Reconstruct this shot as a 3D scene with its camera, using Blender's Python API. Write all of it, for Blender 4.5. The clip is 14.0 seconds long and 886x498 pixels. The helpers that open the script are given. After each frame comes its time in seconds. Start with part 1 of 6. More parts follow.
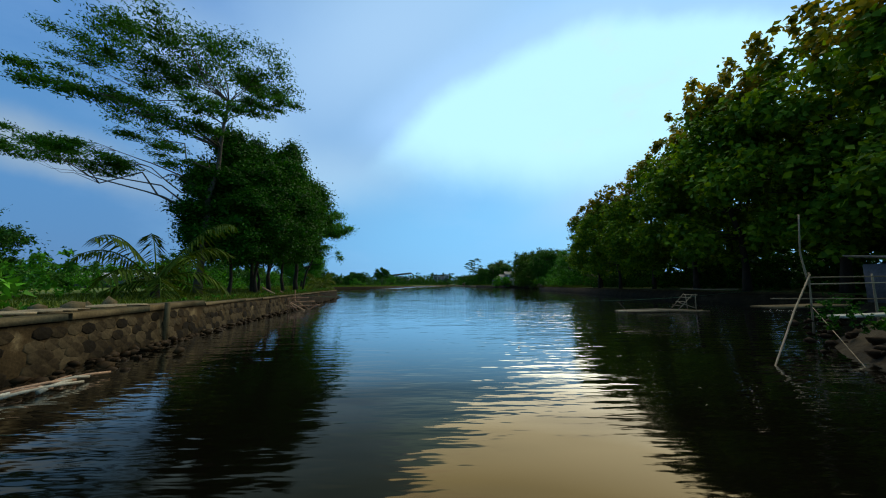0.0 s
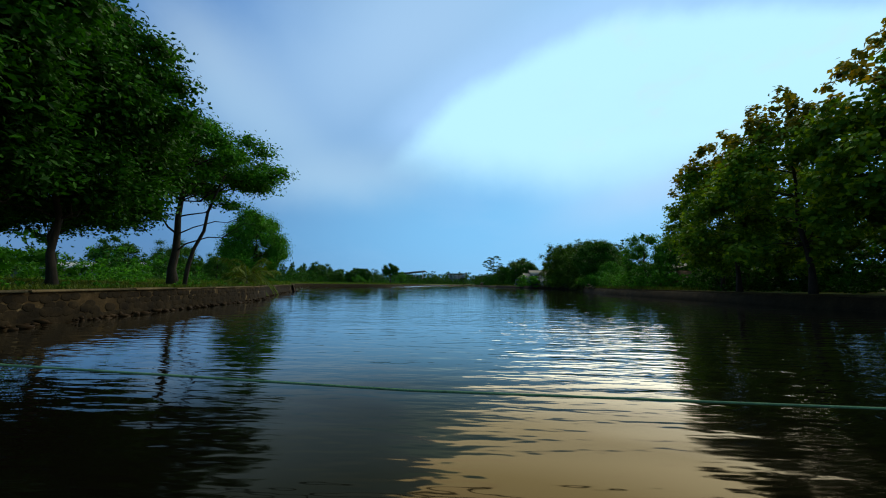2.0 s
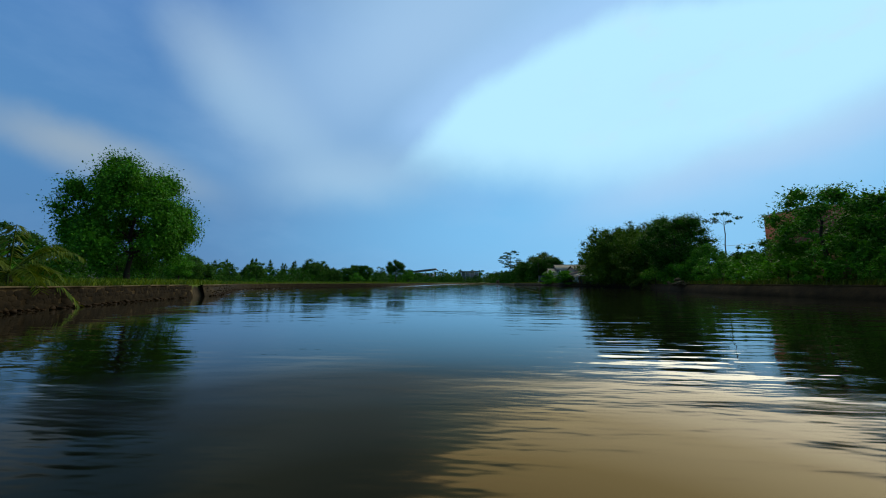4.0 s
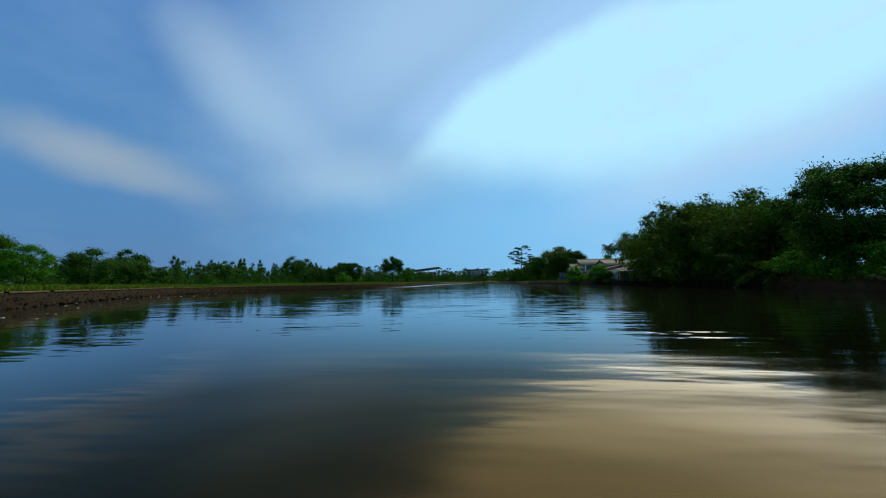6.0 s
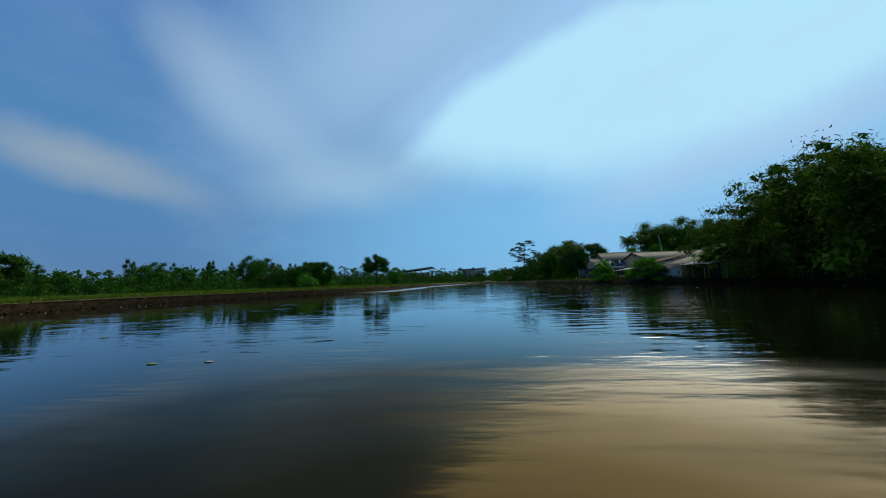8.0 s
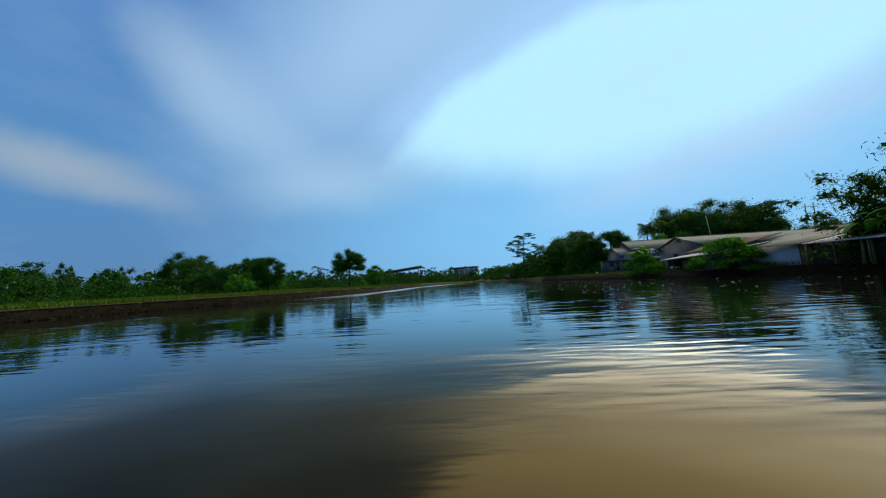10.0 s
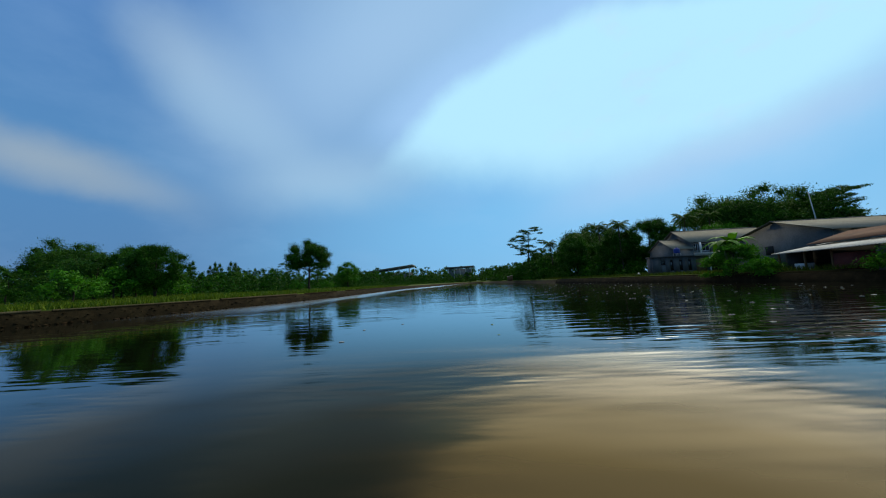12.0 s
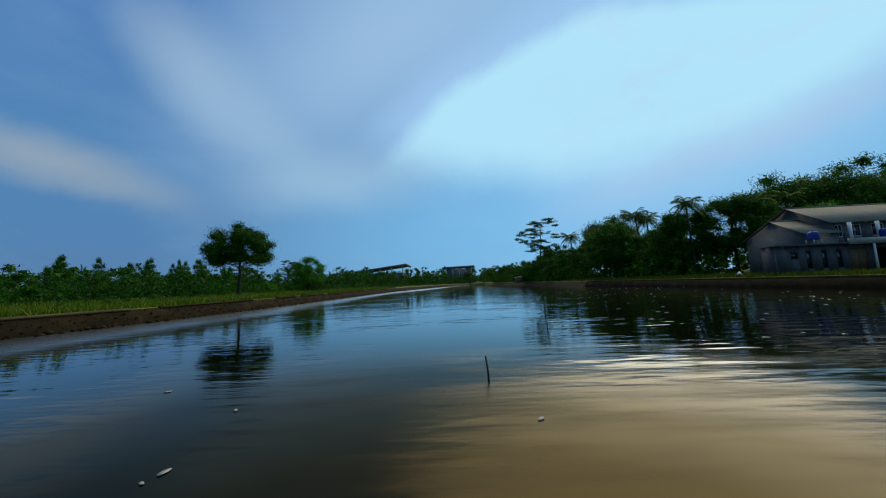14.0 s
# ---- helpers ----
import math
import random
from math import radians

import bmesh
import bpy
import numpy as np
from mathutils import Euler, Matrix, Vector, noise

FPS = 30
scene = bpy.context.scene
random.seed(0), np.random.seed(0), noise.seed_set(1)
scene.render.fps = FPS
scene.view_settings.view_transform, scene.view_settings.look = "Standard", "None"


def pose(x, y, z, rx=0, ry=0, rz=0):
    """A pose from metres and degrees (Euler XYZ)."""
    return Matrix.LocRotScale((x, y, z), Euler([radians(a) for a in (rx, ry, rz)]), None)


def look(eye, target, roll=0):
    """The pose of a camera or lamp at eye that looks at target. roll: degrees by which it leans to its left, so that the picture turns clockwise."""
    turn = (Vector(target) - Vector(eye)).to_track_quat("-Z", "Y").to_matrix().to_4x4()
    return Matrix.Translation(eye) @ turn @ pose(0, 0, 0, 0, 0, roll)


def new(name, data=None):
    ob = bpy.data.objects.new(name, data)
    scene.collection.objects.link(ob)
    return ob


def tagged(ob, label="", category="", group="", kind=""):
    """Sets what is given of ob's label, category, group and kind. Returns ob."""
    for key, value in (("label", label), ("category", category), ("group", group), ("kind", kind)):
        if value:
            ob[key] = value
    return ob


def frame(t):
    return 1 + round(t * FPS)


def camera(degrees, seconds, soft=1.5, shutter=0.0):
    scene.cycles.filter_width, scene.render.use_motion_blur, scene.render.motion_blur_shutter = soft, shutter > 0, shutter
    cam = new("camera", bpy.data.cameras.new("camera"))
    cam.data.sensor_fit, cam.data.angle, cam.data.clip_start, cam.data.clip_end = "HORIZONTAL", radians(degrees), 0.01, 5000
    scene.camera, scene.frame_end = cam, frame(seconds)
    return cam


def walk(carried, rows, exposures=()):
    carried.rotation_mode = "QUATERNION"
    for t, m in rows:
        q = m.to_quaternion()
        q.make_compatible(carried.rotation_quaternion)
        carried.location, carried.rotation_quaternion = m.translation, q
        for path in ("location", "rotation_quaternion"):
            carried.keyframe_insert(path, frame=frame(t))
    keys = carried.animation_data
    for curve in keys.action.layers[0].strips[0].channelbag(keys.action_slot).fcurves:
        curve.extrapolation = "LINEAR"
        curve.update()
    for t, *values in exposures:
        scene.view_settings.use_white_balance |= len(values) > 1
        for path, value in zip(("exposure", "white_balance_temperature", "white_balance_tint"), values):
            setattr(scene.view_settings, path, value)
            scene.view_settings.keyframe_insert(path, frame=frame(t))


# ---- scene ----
# ---- camera: a small drone that flies low along a canal pond ----
cam = camera(107.0, 14.0, 1.1)
# seconds, x, y, z, yaw, pitch, roll
ROWS = [
    (0.0, 0.000, 0.000, 1.592, -0.00, 6.18, 0.47),
    (0.5, 0.291, 5.434, 1.481, 0.70, 6.14, 0.08),
    (1.0, 0.343, 10.500, 1.389, 1.43, 6.11, -0.25),
    (1.5, 0.417, 15.637, 1.320, 2.17, 6.12, -0.51),
    (2.0, 0.436, 20.850, 1.268, 2.85, 6.12, -0.58),
    (2.5, 0.313, 25.935, 1.194, 3.46, 6.09, -0.58),
    (3.0, 0.036, 31.069, 1.129, 4.04, 6.03, -0.37),
    (5.5, -1.565, 54.646, 1.063, 5.73, 5.79, 0.74),
    (6.0, -2.110, 59.852, 1.125, 5.71, 5.79, 0.93),
    (6.5, -2.521, 64.938, 1.207, 5.59, 5.81, 1.16),
    (7.0, -3.007, 70.110, 1.297, 5.38, 5.83, 1.44),
    (7.5, -3.500, 75.271, 1.372, 5.07, 5.84, 1.72),
    (8.0, -4.041, 80.443, 1.441, 4.67, 5.86, 2.02),
    (10.5, -5.040, 104.828, 1.144, 2.90, 5.83, 3.31),
    (11.0, -4.910, 109.907, 1.237, 2.71, 5.88, 3.15),
    (11.5, -4.715, 115.042, 1.344, 2.54, 5.87, 2.97),
    (12.0, -4.597, 120.261, 1.470, 2.40, 5.84, 2.83),
    (12.5, -4.587, 125.396, 1.594, 2.28, 5.82, 2.77),
    (13.0, -4.485, 130.520, 1.668, 2.22, 5.84, 2.71),
    (13.5, -4.321, 135.654, 1.689, 2.20, 5.91, 2.63),
    (14.0, -4.146, 140.801, 1.686, 2.30, 5.98, 2.58),
]
walk(cam, [(t, pose(x, y, z, 90 + pitch, roll, yaw)) for t, x, y, z, yaw, pitch, roll in ROWS],
     exposures=[(0.0, 0.29), (1.5, 0.25), (3.0, 0.13), (5.5, 0.08), (7.0, 0.05), (8.0, -0.04), (9.3, 0.06), (10.5, 0.16), (11.2, 0.16), (13.0, -0.05), (14.0, -0.05)])

rng = np.random.default_rng(7)
PI = math.pi


# ---- node helpers ----
def node(tree, kind, **values):
    n = tree.nodes.new(kind)
    for key, value in values.items():
        if key in n.inputs:
            n.inputs[key].default_value = value
    return n


def math_node(tree, op, a, b=None, clamp=False):
    n = tree.nodes.new("ShaderNodeMath")
    n.operation, n.use_clamp = op, clamp
    for i, v in enumerate((a, b)):
        if v is None:
            continue
        if isinstance(v, (int, float)):
            n.inputs[i].default_value = v
        else:
            tree.links.new(v, n.inputs[i])
    return n.outputs[0]


def ramp(tree, fac, stops, smooth=False):
    n = tree.nodes.new("ShaderNodeValToRGB")
    n.color_ramp.interpolation = "EASE" if smooth else "LINEAR"
    els = n.color_ramp.elements
    while len(els) < len(stops):
        els.new(0.5)
    for e, (p, c) in zip(els, stops):
        e.position, e.color = p, (*c, 1)
    tree.links.new(fac, n.inputs[0])
    return n.outputs[0]


def mix_rgb(tree, fac, a, b, blend="MIX"):
    n = tree.nodes.new("ShaderNodeMix")
    n.data_type, n.blend_type = "RGBA", blend
    for sock, v in ((n.inputs[0], fac), (n.inputs[6], a), (n.inputs[7], b)):
        if isinstance(v, (int, float)):
            sock.default_value = v
        elif isinstance(v, tuple):
            sock.default_value = (*v, 1)
        else:
            tree.links.new(v, sock)
    return n.outputs[2]


def noise_fac(tree, vector, scale, detail=4.0, rough=0.55, stretch=(1, 1, 1)):
    if stretch != (1, 1, 1):
        m = tree.nodes.new("ShaderNodeMapping")
        m.inputs["Scale"].default_value = stretch
        tree.links.new(vector, m.inputs["Vector"])
        vector = m.outputs[0]
    n = node(tree, "ShaderNodeTexNoise", Scale=scale, Detail=detail, Roughness=rough)
    tree.links.new(vector, n.inputs["Vector"])
    return n.outputs["Fac"]


# ---- sky, sun ----
SUN_ELEVATION, SUN_AZIMUTH = 48.0, 33.0  # azimuth to the right of the +y axis
world = bpy.data.worlds.new("dusk_sky")
scene.world = world
world.use_nodes = True
wt = world.node_tree
wt.nodes.clear()
coord = wt.nodes.new("ShaderNodeTexCoord").outputs["Generated"]
sky = wt.nodes.new("ShaderNodeTexSky")
sky.sky_type, sky.sun_disc = "NISHITA", False
sky.sun_elevation, sky.sun_rotation = radians(SUN_ELEVATION), radians(SUN_AZIMUTH)
sky.air_density, sky.dust_density, sky.ozone_density = 1.2, 0.6, 2.0
sky_dim = mix_rgb(wt, 1.0, sky.outputs[0], (0.10, 0.10, 0.10), "MULTIPLY")


warp = node(wt, "ShaderNodeTexNoise", Scale=2.3, Detail=6.0, Roughness=0.58)
wt.links.new(coord, warp.inputs["Vector"])
off = wt.nodes.new("ShaderNodeVectorMath")
off.operation = "MULTIPLY_ADD"
wt.links.new(warp.outputs["Color"], off.inputs[0])
off.inputs[1].default_value, off.inputs[2].default_value = (0.13, 0.13, 0.13), (-0.065, -0.065, -0.065)
warped = wt.nodes.new("ShaderNodeVectorMath")
warped.operation = "ADD"
wt.links.new(coord, warped.inputs[0])
wt.links.new(off.outputs[0], warped.inputs[1])
split = wt.nodes.new("ShaderNodeSeparateXYZ")
wt.links.new(warped.outputs[0], split.inputs[0])
ahead = math_node(wt, "MAXIMUM", split.outputs["Y"], 0.04)
sky_u, sky_v = math_node(wt, "DIVIDE", split.outputs["X"], ahead), math_node(wt, "DIVIDE", split.outputs["Z"], ahead)


def cloud_mass(x, y, long, wide, turn, edge=0.5):
    """A soft oval bank of cloud on a flat ceiling of sky ahead; turn: degrees by which its long axis rises to the right."""
    a = radians(turn)
    du, dv = math_node(wt, "SUBTRACT", sky_u, x), math_node(wt, "SUBTRACT", sky_v, y)
    terms = []
    for p, q, size in ((math.cos(a), math.sin(a), long), (-math.sin(a), math.cos(a), wide)):
        s = math_node(wt, "ADD", math_node(wt, "MULTIPLY", du, p / size), math_node(wt, "MULTIPLY", dv, q / size))
        terms.append(math_node(wt, "MULTIPLY", s, s))
    total = math_node(wt, "SQRT", math_node(wt, "ADD", terms[0], terms[1]))
    m = wt.nodes.new("ShaderNodeMapRange")
    m.interpolation_type = "SMOOTHSTEP"
    wt.links.new(total, m.inputs[0])
    m.inputs[1].default_value, m.inputs[2].default_value = 1.0 + edge, 1.0 - edge
    m.inputs[3].default_value, m.inputs[4].default_value = 0.0, 1.0
    return m.outputs[0]


def fade(value, zero, one):
    """A smooth step from nought at one value to full at another."""
    m = wt.nodes.new("ShaderNodeMapRange")
    m.interpolation_type = "SMOOTHSTEP"
    wt.links.new(value, m.inputs[0])
    m.inputs[1].default_value, m.inputs[2].default_value = zero, one
    return m.outputs[0]


def bent(start, slope, bend, at_u, reach):
    """A curved line across the sky: start + slope * d + bend * d * d, d measured from at_u, level past its reach."""
    d = math_node(wt, "MINIMUM", math_node(wt, "SUBTRACT", sky_u, at_u), reach)
    return math_node(wt, "ADD", math_node(wt, "ADD", math_node(wt, "MULTIPLY", d, slope), start), math_node(wt, "MULTIPLY", math_node(wt, "MULTIPLY", d, d), bend))


sep = wt.nodes.new("ShaderNodeSeparateXYZ")
wt.links.new(coord, sep.inputs[0])
height = ramp(wt, sep.outputs["Z"], [(0.0, (0.060, 0.165, 0.43)), (0.12, (0.066, 0.195, 0.48)), (0.3, (0.078, 0.225, 0.53)), (0.62, (0.080, 0.205, 0.54)), (0.85, (0.20, 0.26, 0.36)), (1.0, (0.26, 0.28, 0.31))])
side = wt.nodes.new("ShaderNodeMapRange")
side.interpolation_type = "SMOOTHSTEP"
wt.links.new(sep.outputs["X"], side.inputs[0])
side.inputs[1].default_value, side.inputs[2].default_value = -0.6, 0.45
cover = mix_rgb(wt, side.outputs[0], height, (0.20, 0.48, 0.89))
cover = mix_rgb(wt, 0.08, cover, sky_dim)
MASSES = [
    # x, y, long, wide, turn, edge, strength, colour
    (-1.38, 0.47, 0.397, 0.072, -21, 0.95, 0.80, (0.310, 0.385, 0.530)),
    (-1.20, 0.35, 0.240, 0.040, -12, 0.95, 0.45, (0.270, 0.355, 0.520)),
    (-0.80, 0.70, 0.30, 0.110, -46, 0.98, 0.62, (0.370, 0.500, 0.730)),
    (-0.60, 0.48, 0.300, 0.085, -32, 0.97, 0.55, (0.270, 0.440, 0.700)),
    (-0.34, 0.33, 0.270, 0.078, 3, 0.97, 0.75, (0.330, 0.500, 0.760)),
    (-0.16, 0.85, 0.60, 0.34, 30, 0.97, 0.90, (0.330, 0.505, 0.830)),
    (0.26, 0.18, 0.724, 0.164, 7, 0.95, 0.75, (0.190, 0.480, 0.900)),
    (0.10, 0.30, 0.16, 0.05, 4, 0.95, 0.55, (0.200, 0.450, 0.860)),
]
for x, y, long, wide, turn, edge, strength, colour in MASSES:
    fac = math_node(wt, "MULTIPLY", cloud_mass(x, y, long, wide, turn, edge), strength)
    cover = mix_rgb(wt, fac, cover, colour)
cover = mix_rgb(wt, 1.0, cover, (1.02, 1.06, 0.935), "MULTIPLY")
# the bright opening: a curved wedge that widens to the right, with a lilac rim over it and pale bands under it
above = math_node(wt, "SUBTRACT", bent(0.43, 1.05, -0.60, -0.17, 0.85), sky_v)
below = math_node(wt, "SUBTRACT", sky_v, bent(0.337, 0.0, 0.30, 0.33, 3.0))
rim = math_node(wt, "MULTIPLY", math_node(wt, "MULTIPLY", fade(above, -0.22, 0.0), fade(below, -0.05, 0.12)), 0.75)
cover = mix_rgb(wt, rim, cover, (0.360, 0.590, 0.900))
bands = math_node(wt, "MULTIPLY", math_node(wt, "MULTIPLY", fade(below, -0.32, -0.02), fade(sky_u, 0.05, 0.6)), fade(above, -0.02, 0.1))
cover = mix_rgb(wt, math_node(wt, "MULTIPLY", bands, 0.85), cover, (0.360, 0.620, 0.890))
opening = math_node(wt, "MULTIPLY", fade(above, -0.035, 0.07), fade(below, -0.11, 0.09))
cover = mix_rgb(wt, opening, cover, (0.455, 0.795, 0.985))
cover = mix_rgb(wt, math_node(wt, "MULTIPLY", cloud_mass(1.0, 0.42, 0.55, 0.05, 19, 0.9), 0.40), cover, (0.42, 0.58, 0.82))
veil = noise_fac(wt, coord, 6.0, 5.0, 0.55, (1.0, 1.0, 2.0))
veil = math_node(wt, "MULTIPLY", math_node(wt, "MULTIPLY", fade(veil, 0.52, 0.72), fade(sky_u, 0.2, 0.6)), 0.45)
cover = mix_rgb(wt, math_node(wt, "MULTIPLY", veil, opening), cover, (0.52, 0.70, 0.93))
wisp = noise_fac(wt, coord, 3.2, 6.0, 0.6, (1.0, 1.0, 2.2))
cover = mix_rgb(wt, math_node(wt, "MULTIPLY", math_node(wt, "SUBTRACT", wisp, 0.52, True), 0.40), cover, (0.38, 0.58, 0.84))
background = node(wt, "ShaderNodeBackground", Strength=1.0)
wt.links.new(cover, background.inputs[0])
wout = wt.nodes.new("ShaderNodeOutputWorld")
wt.links.new(background.outputs[0], wout.inputs[0])

sun_data = bpy.data.lights.new("sun", "SUN")
sun_data.energy, sun_data.angle, sun_data.color = 2.75, radians(69), (1.0, 0.86, 0.57)
sun_lamp = new("sun", sun_data)
ce = math.cos(radians(SUN_ELEVATION))
sun_way = Vector((ce * math.sin(radians(SUN_AZIMUTH)), ce * math.cos(radians(SUN_AZIMUTH)), math.sin(radians(SUN_ELEVATION))))
sun_lamp.matrix_world = look(sun_way * 100, (0, 0, 0))


# ---- materials ----
def blank(name):
    m = bpy.data.materials.new(name)
    m.use_nodes = True
    m.node_tree.nodes.clear()
    out = m.node_tree.nodes.new("ShaderNodeOutputMaterial")
    return m, m.node_tree, out


def bumped(t, fac, strength, distance):
    b = node(t, "ShaderNodeBump", Strength=strength, Distance=distance)
    t.links.new(fac, b.inputs["Height"])
    return b.outputs[0]


def surface(name, stops, scale=4.0, fine=40.0, rough=0.8, bump=0.3, depth=0.02, metal=0.0, stretch=(1, 1, 1), per_piece=0.0, spec=0.3, space="Object"):
    """A worn surface: its colours by coarse noise, a finer grain over them, and relief."""
    m, t, out = blank(name)
    c = t.nodes.new("ShaderNodeTexCoord").outputs[space]
    coarse = noise_fac(t, c, scale, 5.0, 0.6, stretch)
    grain = noise_fac(t, c, fine, 4.0, 0.6, stretch)
    if per_piece:
        info = t.nodes.new("ShaderNodeObjectInfo").outputs["Random"]
        coarse = math_node(t, "ADD", coarse, math_node(t, "MULTIPLY", math_node(t, "SUBTRACT", info, 0.5), per_piece), True)
    colour = ramp(t, coarse, stops)
    dark = ramp(t, grain, [(0.25, (0.55, 0.55, 0.55)), (0.7, (1.12, 1.12, 1.12))])
    colour = mix_rgb(t, 1.0, colour, dark, "MULTIPLY")
    p = node(t, "ShaderNodeBsdfPrincipled", Roughness=rough, Metallic=metal)
    p.inputs["Specular IOR Level"].default_value = spec
    t.links.new(colour, p.inputs["Base Color"])
    mixed = math_node(t, "ADD", coarse, math_node(t, "MULTIPLY", grain, 0.5))
    t.links.new(bumped(t, mixed, bump, depth), p.inputs["Normal"])
    t.links.new(p.outputs[0], out.inputs[0])
    return m


def leaf_material(name, low, high, through_colour, gloss=0.06, thin=0.22):
    m, t, out = blank(name)
    r = t.nodes.new("ShaderNodeNewGeometry").outputs["Random Per Island"]
    info = t.nodes.new("ShaderNodeObjectInfo").outputs["Random"]
    mid = tuple(0.6 * a + 0.4 * b for a, b in zip(low, high))
    colour = ramp(t, r, [(0.0, low), (0.65, mid), (1.0, high)])
    tone = ramp(t, info, [(0.0, (0.8, 0.85, 0.8)), (1.0, (1.15, 1.1, 1.0))])
    colour = mix_rgb(t, 1.0, colour, tone, "MULTIPLY")
    p = node(t, "ShaderNodeBsdfPrincipled", Roughness=0.5)
    p.inputs["Specular IOR Level"].default_value = gloss
    t.links.new(colour, p.inputs["Base Color"])
    tr = t.nodes.new("ShaderNodeBsdfTranslucent")
    t.links.new(mix_rgb(t, 1.0, colour, through_colour, "MULTIPLY"), tr.inputs[0])
    s = t.nodes.new("ShaderNodeMixShader")
    s.inputs[0].default_value = thin
    t.links.new(p.outputs[0], s.inputs[1])
    t.links.new(tr.outputs[0], s.inputs[2])
    t.links.new(s.outputs[0], out.inputs[0])
    return m


LEAF_DARK = leaf_material("leaf_dark", (0.006, 0.028, 0.002), (0.045, 0.155, 0.008), (1.3, 1.5, 0.4))
LEAF_FRESH = leaf_material("leaf_fresh", (0.020, 0.080, 0.005), (0.105, 0.31, 0.018), (1.3, 1.5, 0.4))
LEAF_TEAK = leaf_material("leaf_teak", (0.030, 0.098, 0.008), (0.19, 0.32, 0.019), (1.6, 1.4, 0.3), thin=0.34)
# yellower teak leaf: warm light through the crown tops is put into it
LEAF_TEAK_YELLOW = leaf_material("leaf_teak_yellow", (0.045, 0.085, 0.006), (0.24, 0.22, 0.020), (1.9, 1.2, 0.3), thin=0.40)
LEAF_FEATHER = leaf_material("leaf_feather", (0.0174, 0.0651, 0.0050), (0.0680, 0.2080, 0.0144), (1.4, 1.4, 0.4))
LEAF_FAR = leaf_material("leaf_far", (0.013, 0.046, 0.005), (0.068, 0.165, 0.017), (1.2, 1.4, 0.5))
LEAF_BAMBOO = leaf_material("leaf_bamboo", (0.018, 0.052, 0.004), (0.082, 0.170, 0.012), (1.4, 1.3, 0.4))
LEAF_PALM = leaf_material("leaf_palm", (0.026, 0.056, 0.005), (0.095, 0.135, 0.013), (1.4, 1.3, 0.4))
LEAF_BANANA = leaf_material("leaf_banana", (0.0310, 0.0992, 0.0093), (0.0880, 0.2400, 0.0280), (1.4, 1.5, 0.4))
GRASS = leaf_material("grass_blades", (0.038, 0.074, 0.006), (0.16, 0.205, 0.016), (1.2, 1.3, 0.4))
GRASS_DARK = leaf_material("grass_dark", (0.030, 0.055, 0.006), (0.120, 0.140, 0.016), (1.2, 1.3, 0.4))
BARK = surface("bark", [(0.3, (0.014, 0.0095, 0.0055)), (0.7, (0.052, 0.037, 0.022))], 3, 22, 0.9, 0.6, 0.03, stretch=(1, 1, 0.25))
BARK_PALE = surface("bark_pale", [(0.3, (0.038, 0.029, 0.018)), (0.7, (0.110, 0.087, 0.058))], 2, 18, 0.85, 0.4, 0.02, stretch=(1, 1, 0.4))
BAMBOO_OLD = surface("bamboo_weathered", [(0.3, (0.10, 0.068, 0.030)), (0.7, (0.25, 0.185, 0.10))], 3, 30, 0.6, 0.3, 0.01, per_piece=0.5)
BAMBOO_PALE = surface("bamboo_pale", [(0.3, (0.2520, 0.2170, 0.1540)), (0.7, (0.4060, 0.3710, 0.2800))], 3, 30, 0.6, 0.3, 0.01, per_piece=0.5)
BAMBOO_GREEN = surface("bamboo_green", [(0.3, (0.05, 0.09, 0.02)), (0.7, (0.13, 0.18, 0.05))], 2, 20, 0.5, 0.2, 0.01)
MORTAR = surface("mortar", [(0.36, (0.016, 0.0100, 0.0040)), (0.54, (0.042, 0.027, 0.0115)), (0.72, (0.16, 0.118, 0.060))], 1.5, 25, 0.95, 0.5, 0.03, spec=0.05)
STONE = surface("rubble_stone", [(0.2, (0.010, 0.007, 0.0035)), (0.5, (0.027, 0.018, 0.0082)), (0.8, (0.064, 0.045, 0.022))], 2.6, 18, 0.85, 0.6, 0.03, per_piece=0.9, spec=0.05)
CAP = surface("wall_cap", [(0.25, (0.055, 0.040, 0.019)), (0.6, (0.125, 0.094, 0.048)), (0.85, (0.21, 0.165, 0.092))], 1.3, 22, 0.9, 0.4, 0.02, spec=0.05)
MUD = surface("mud_bank", [(0.25, (0.010, 0.0068, 0.0030)), (0.6, (0.027, 0.018, 0.0075)), (0.85, (0.070, 0.048, 0.022))], 1.2, 9, 0.8, 0.7, 0.08, spec=0.05)
# darker copy of CAP: the teak grove's shade is put into its colour
KERB = surface("dark_kerb", [(0.25, (0.0209, 0.0136, 0.0050)), (0.6, (0.0522, 0.0352, 0.0132)), (0.85, (0.1235, 0.0840, 0.0341))], 1.3, 22, 0.9, 0.4, 0.02, spec=0.05)
# near-black stone tone that holds the tree shade of the near right bank
DARK_STONE = surface("dark_stone", [(0.25, (0.0106, 0.0056, 0.0023)), (0.6, (0.0299, 0.0168, 0.0065)), (0.85, (0.0665, 0.0420, 0.0173))], 2.0, 18, 0.6, 0.5, 0.03, spec=0.05)
CONCRETE = surface("concrete", [(0.3, (0.2400, 0.2400, 0.2240)), (0.7, (0.3680, 0.3680, 0.3440))], 1.2, 16, 0.9, 0.3, 0.02)


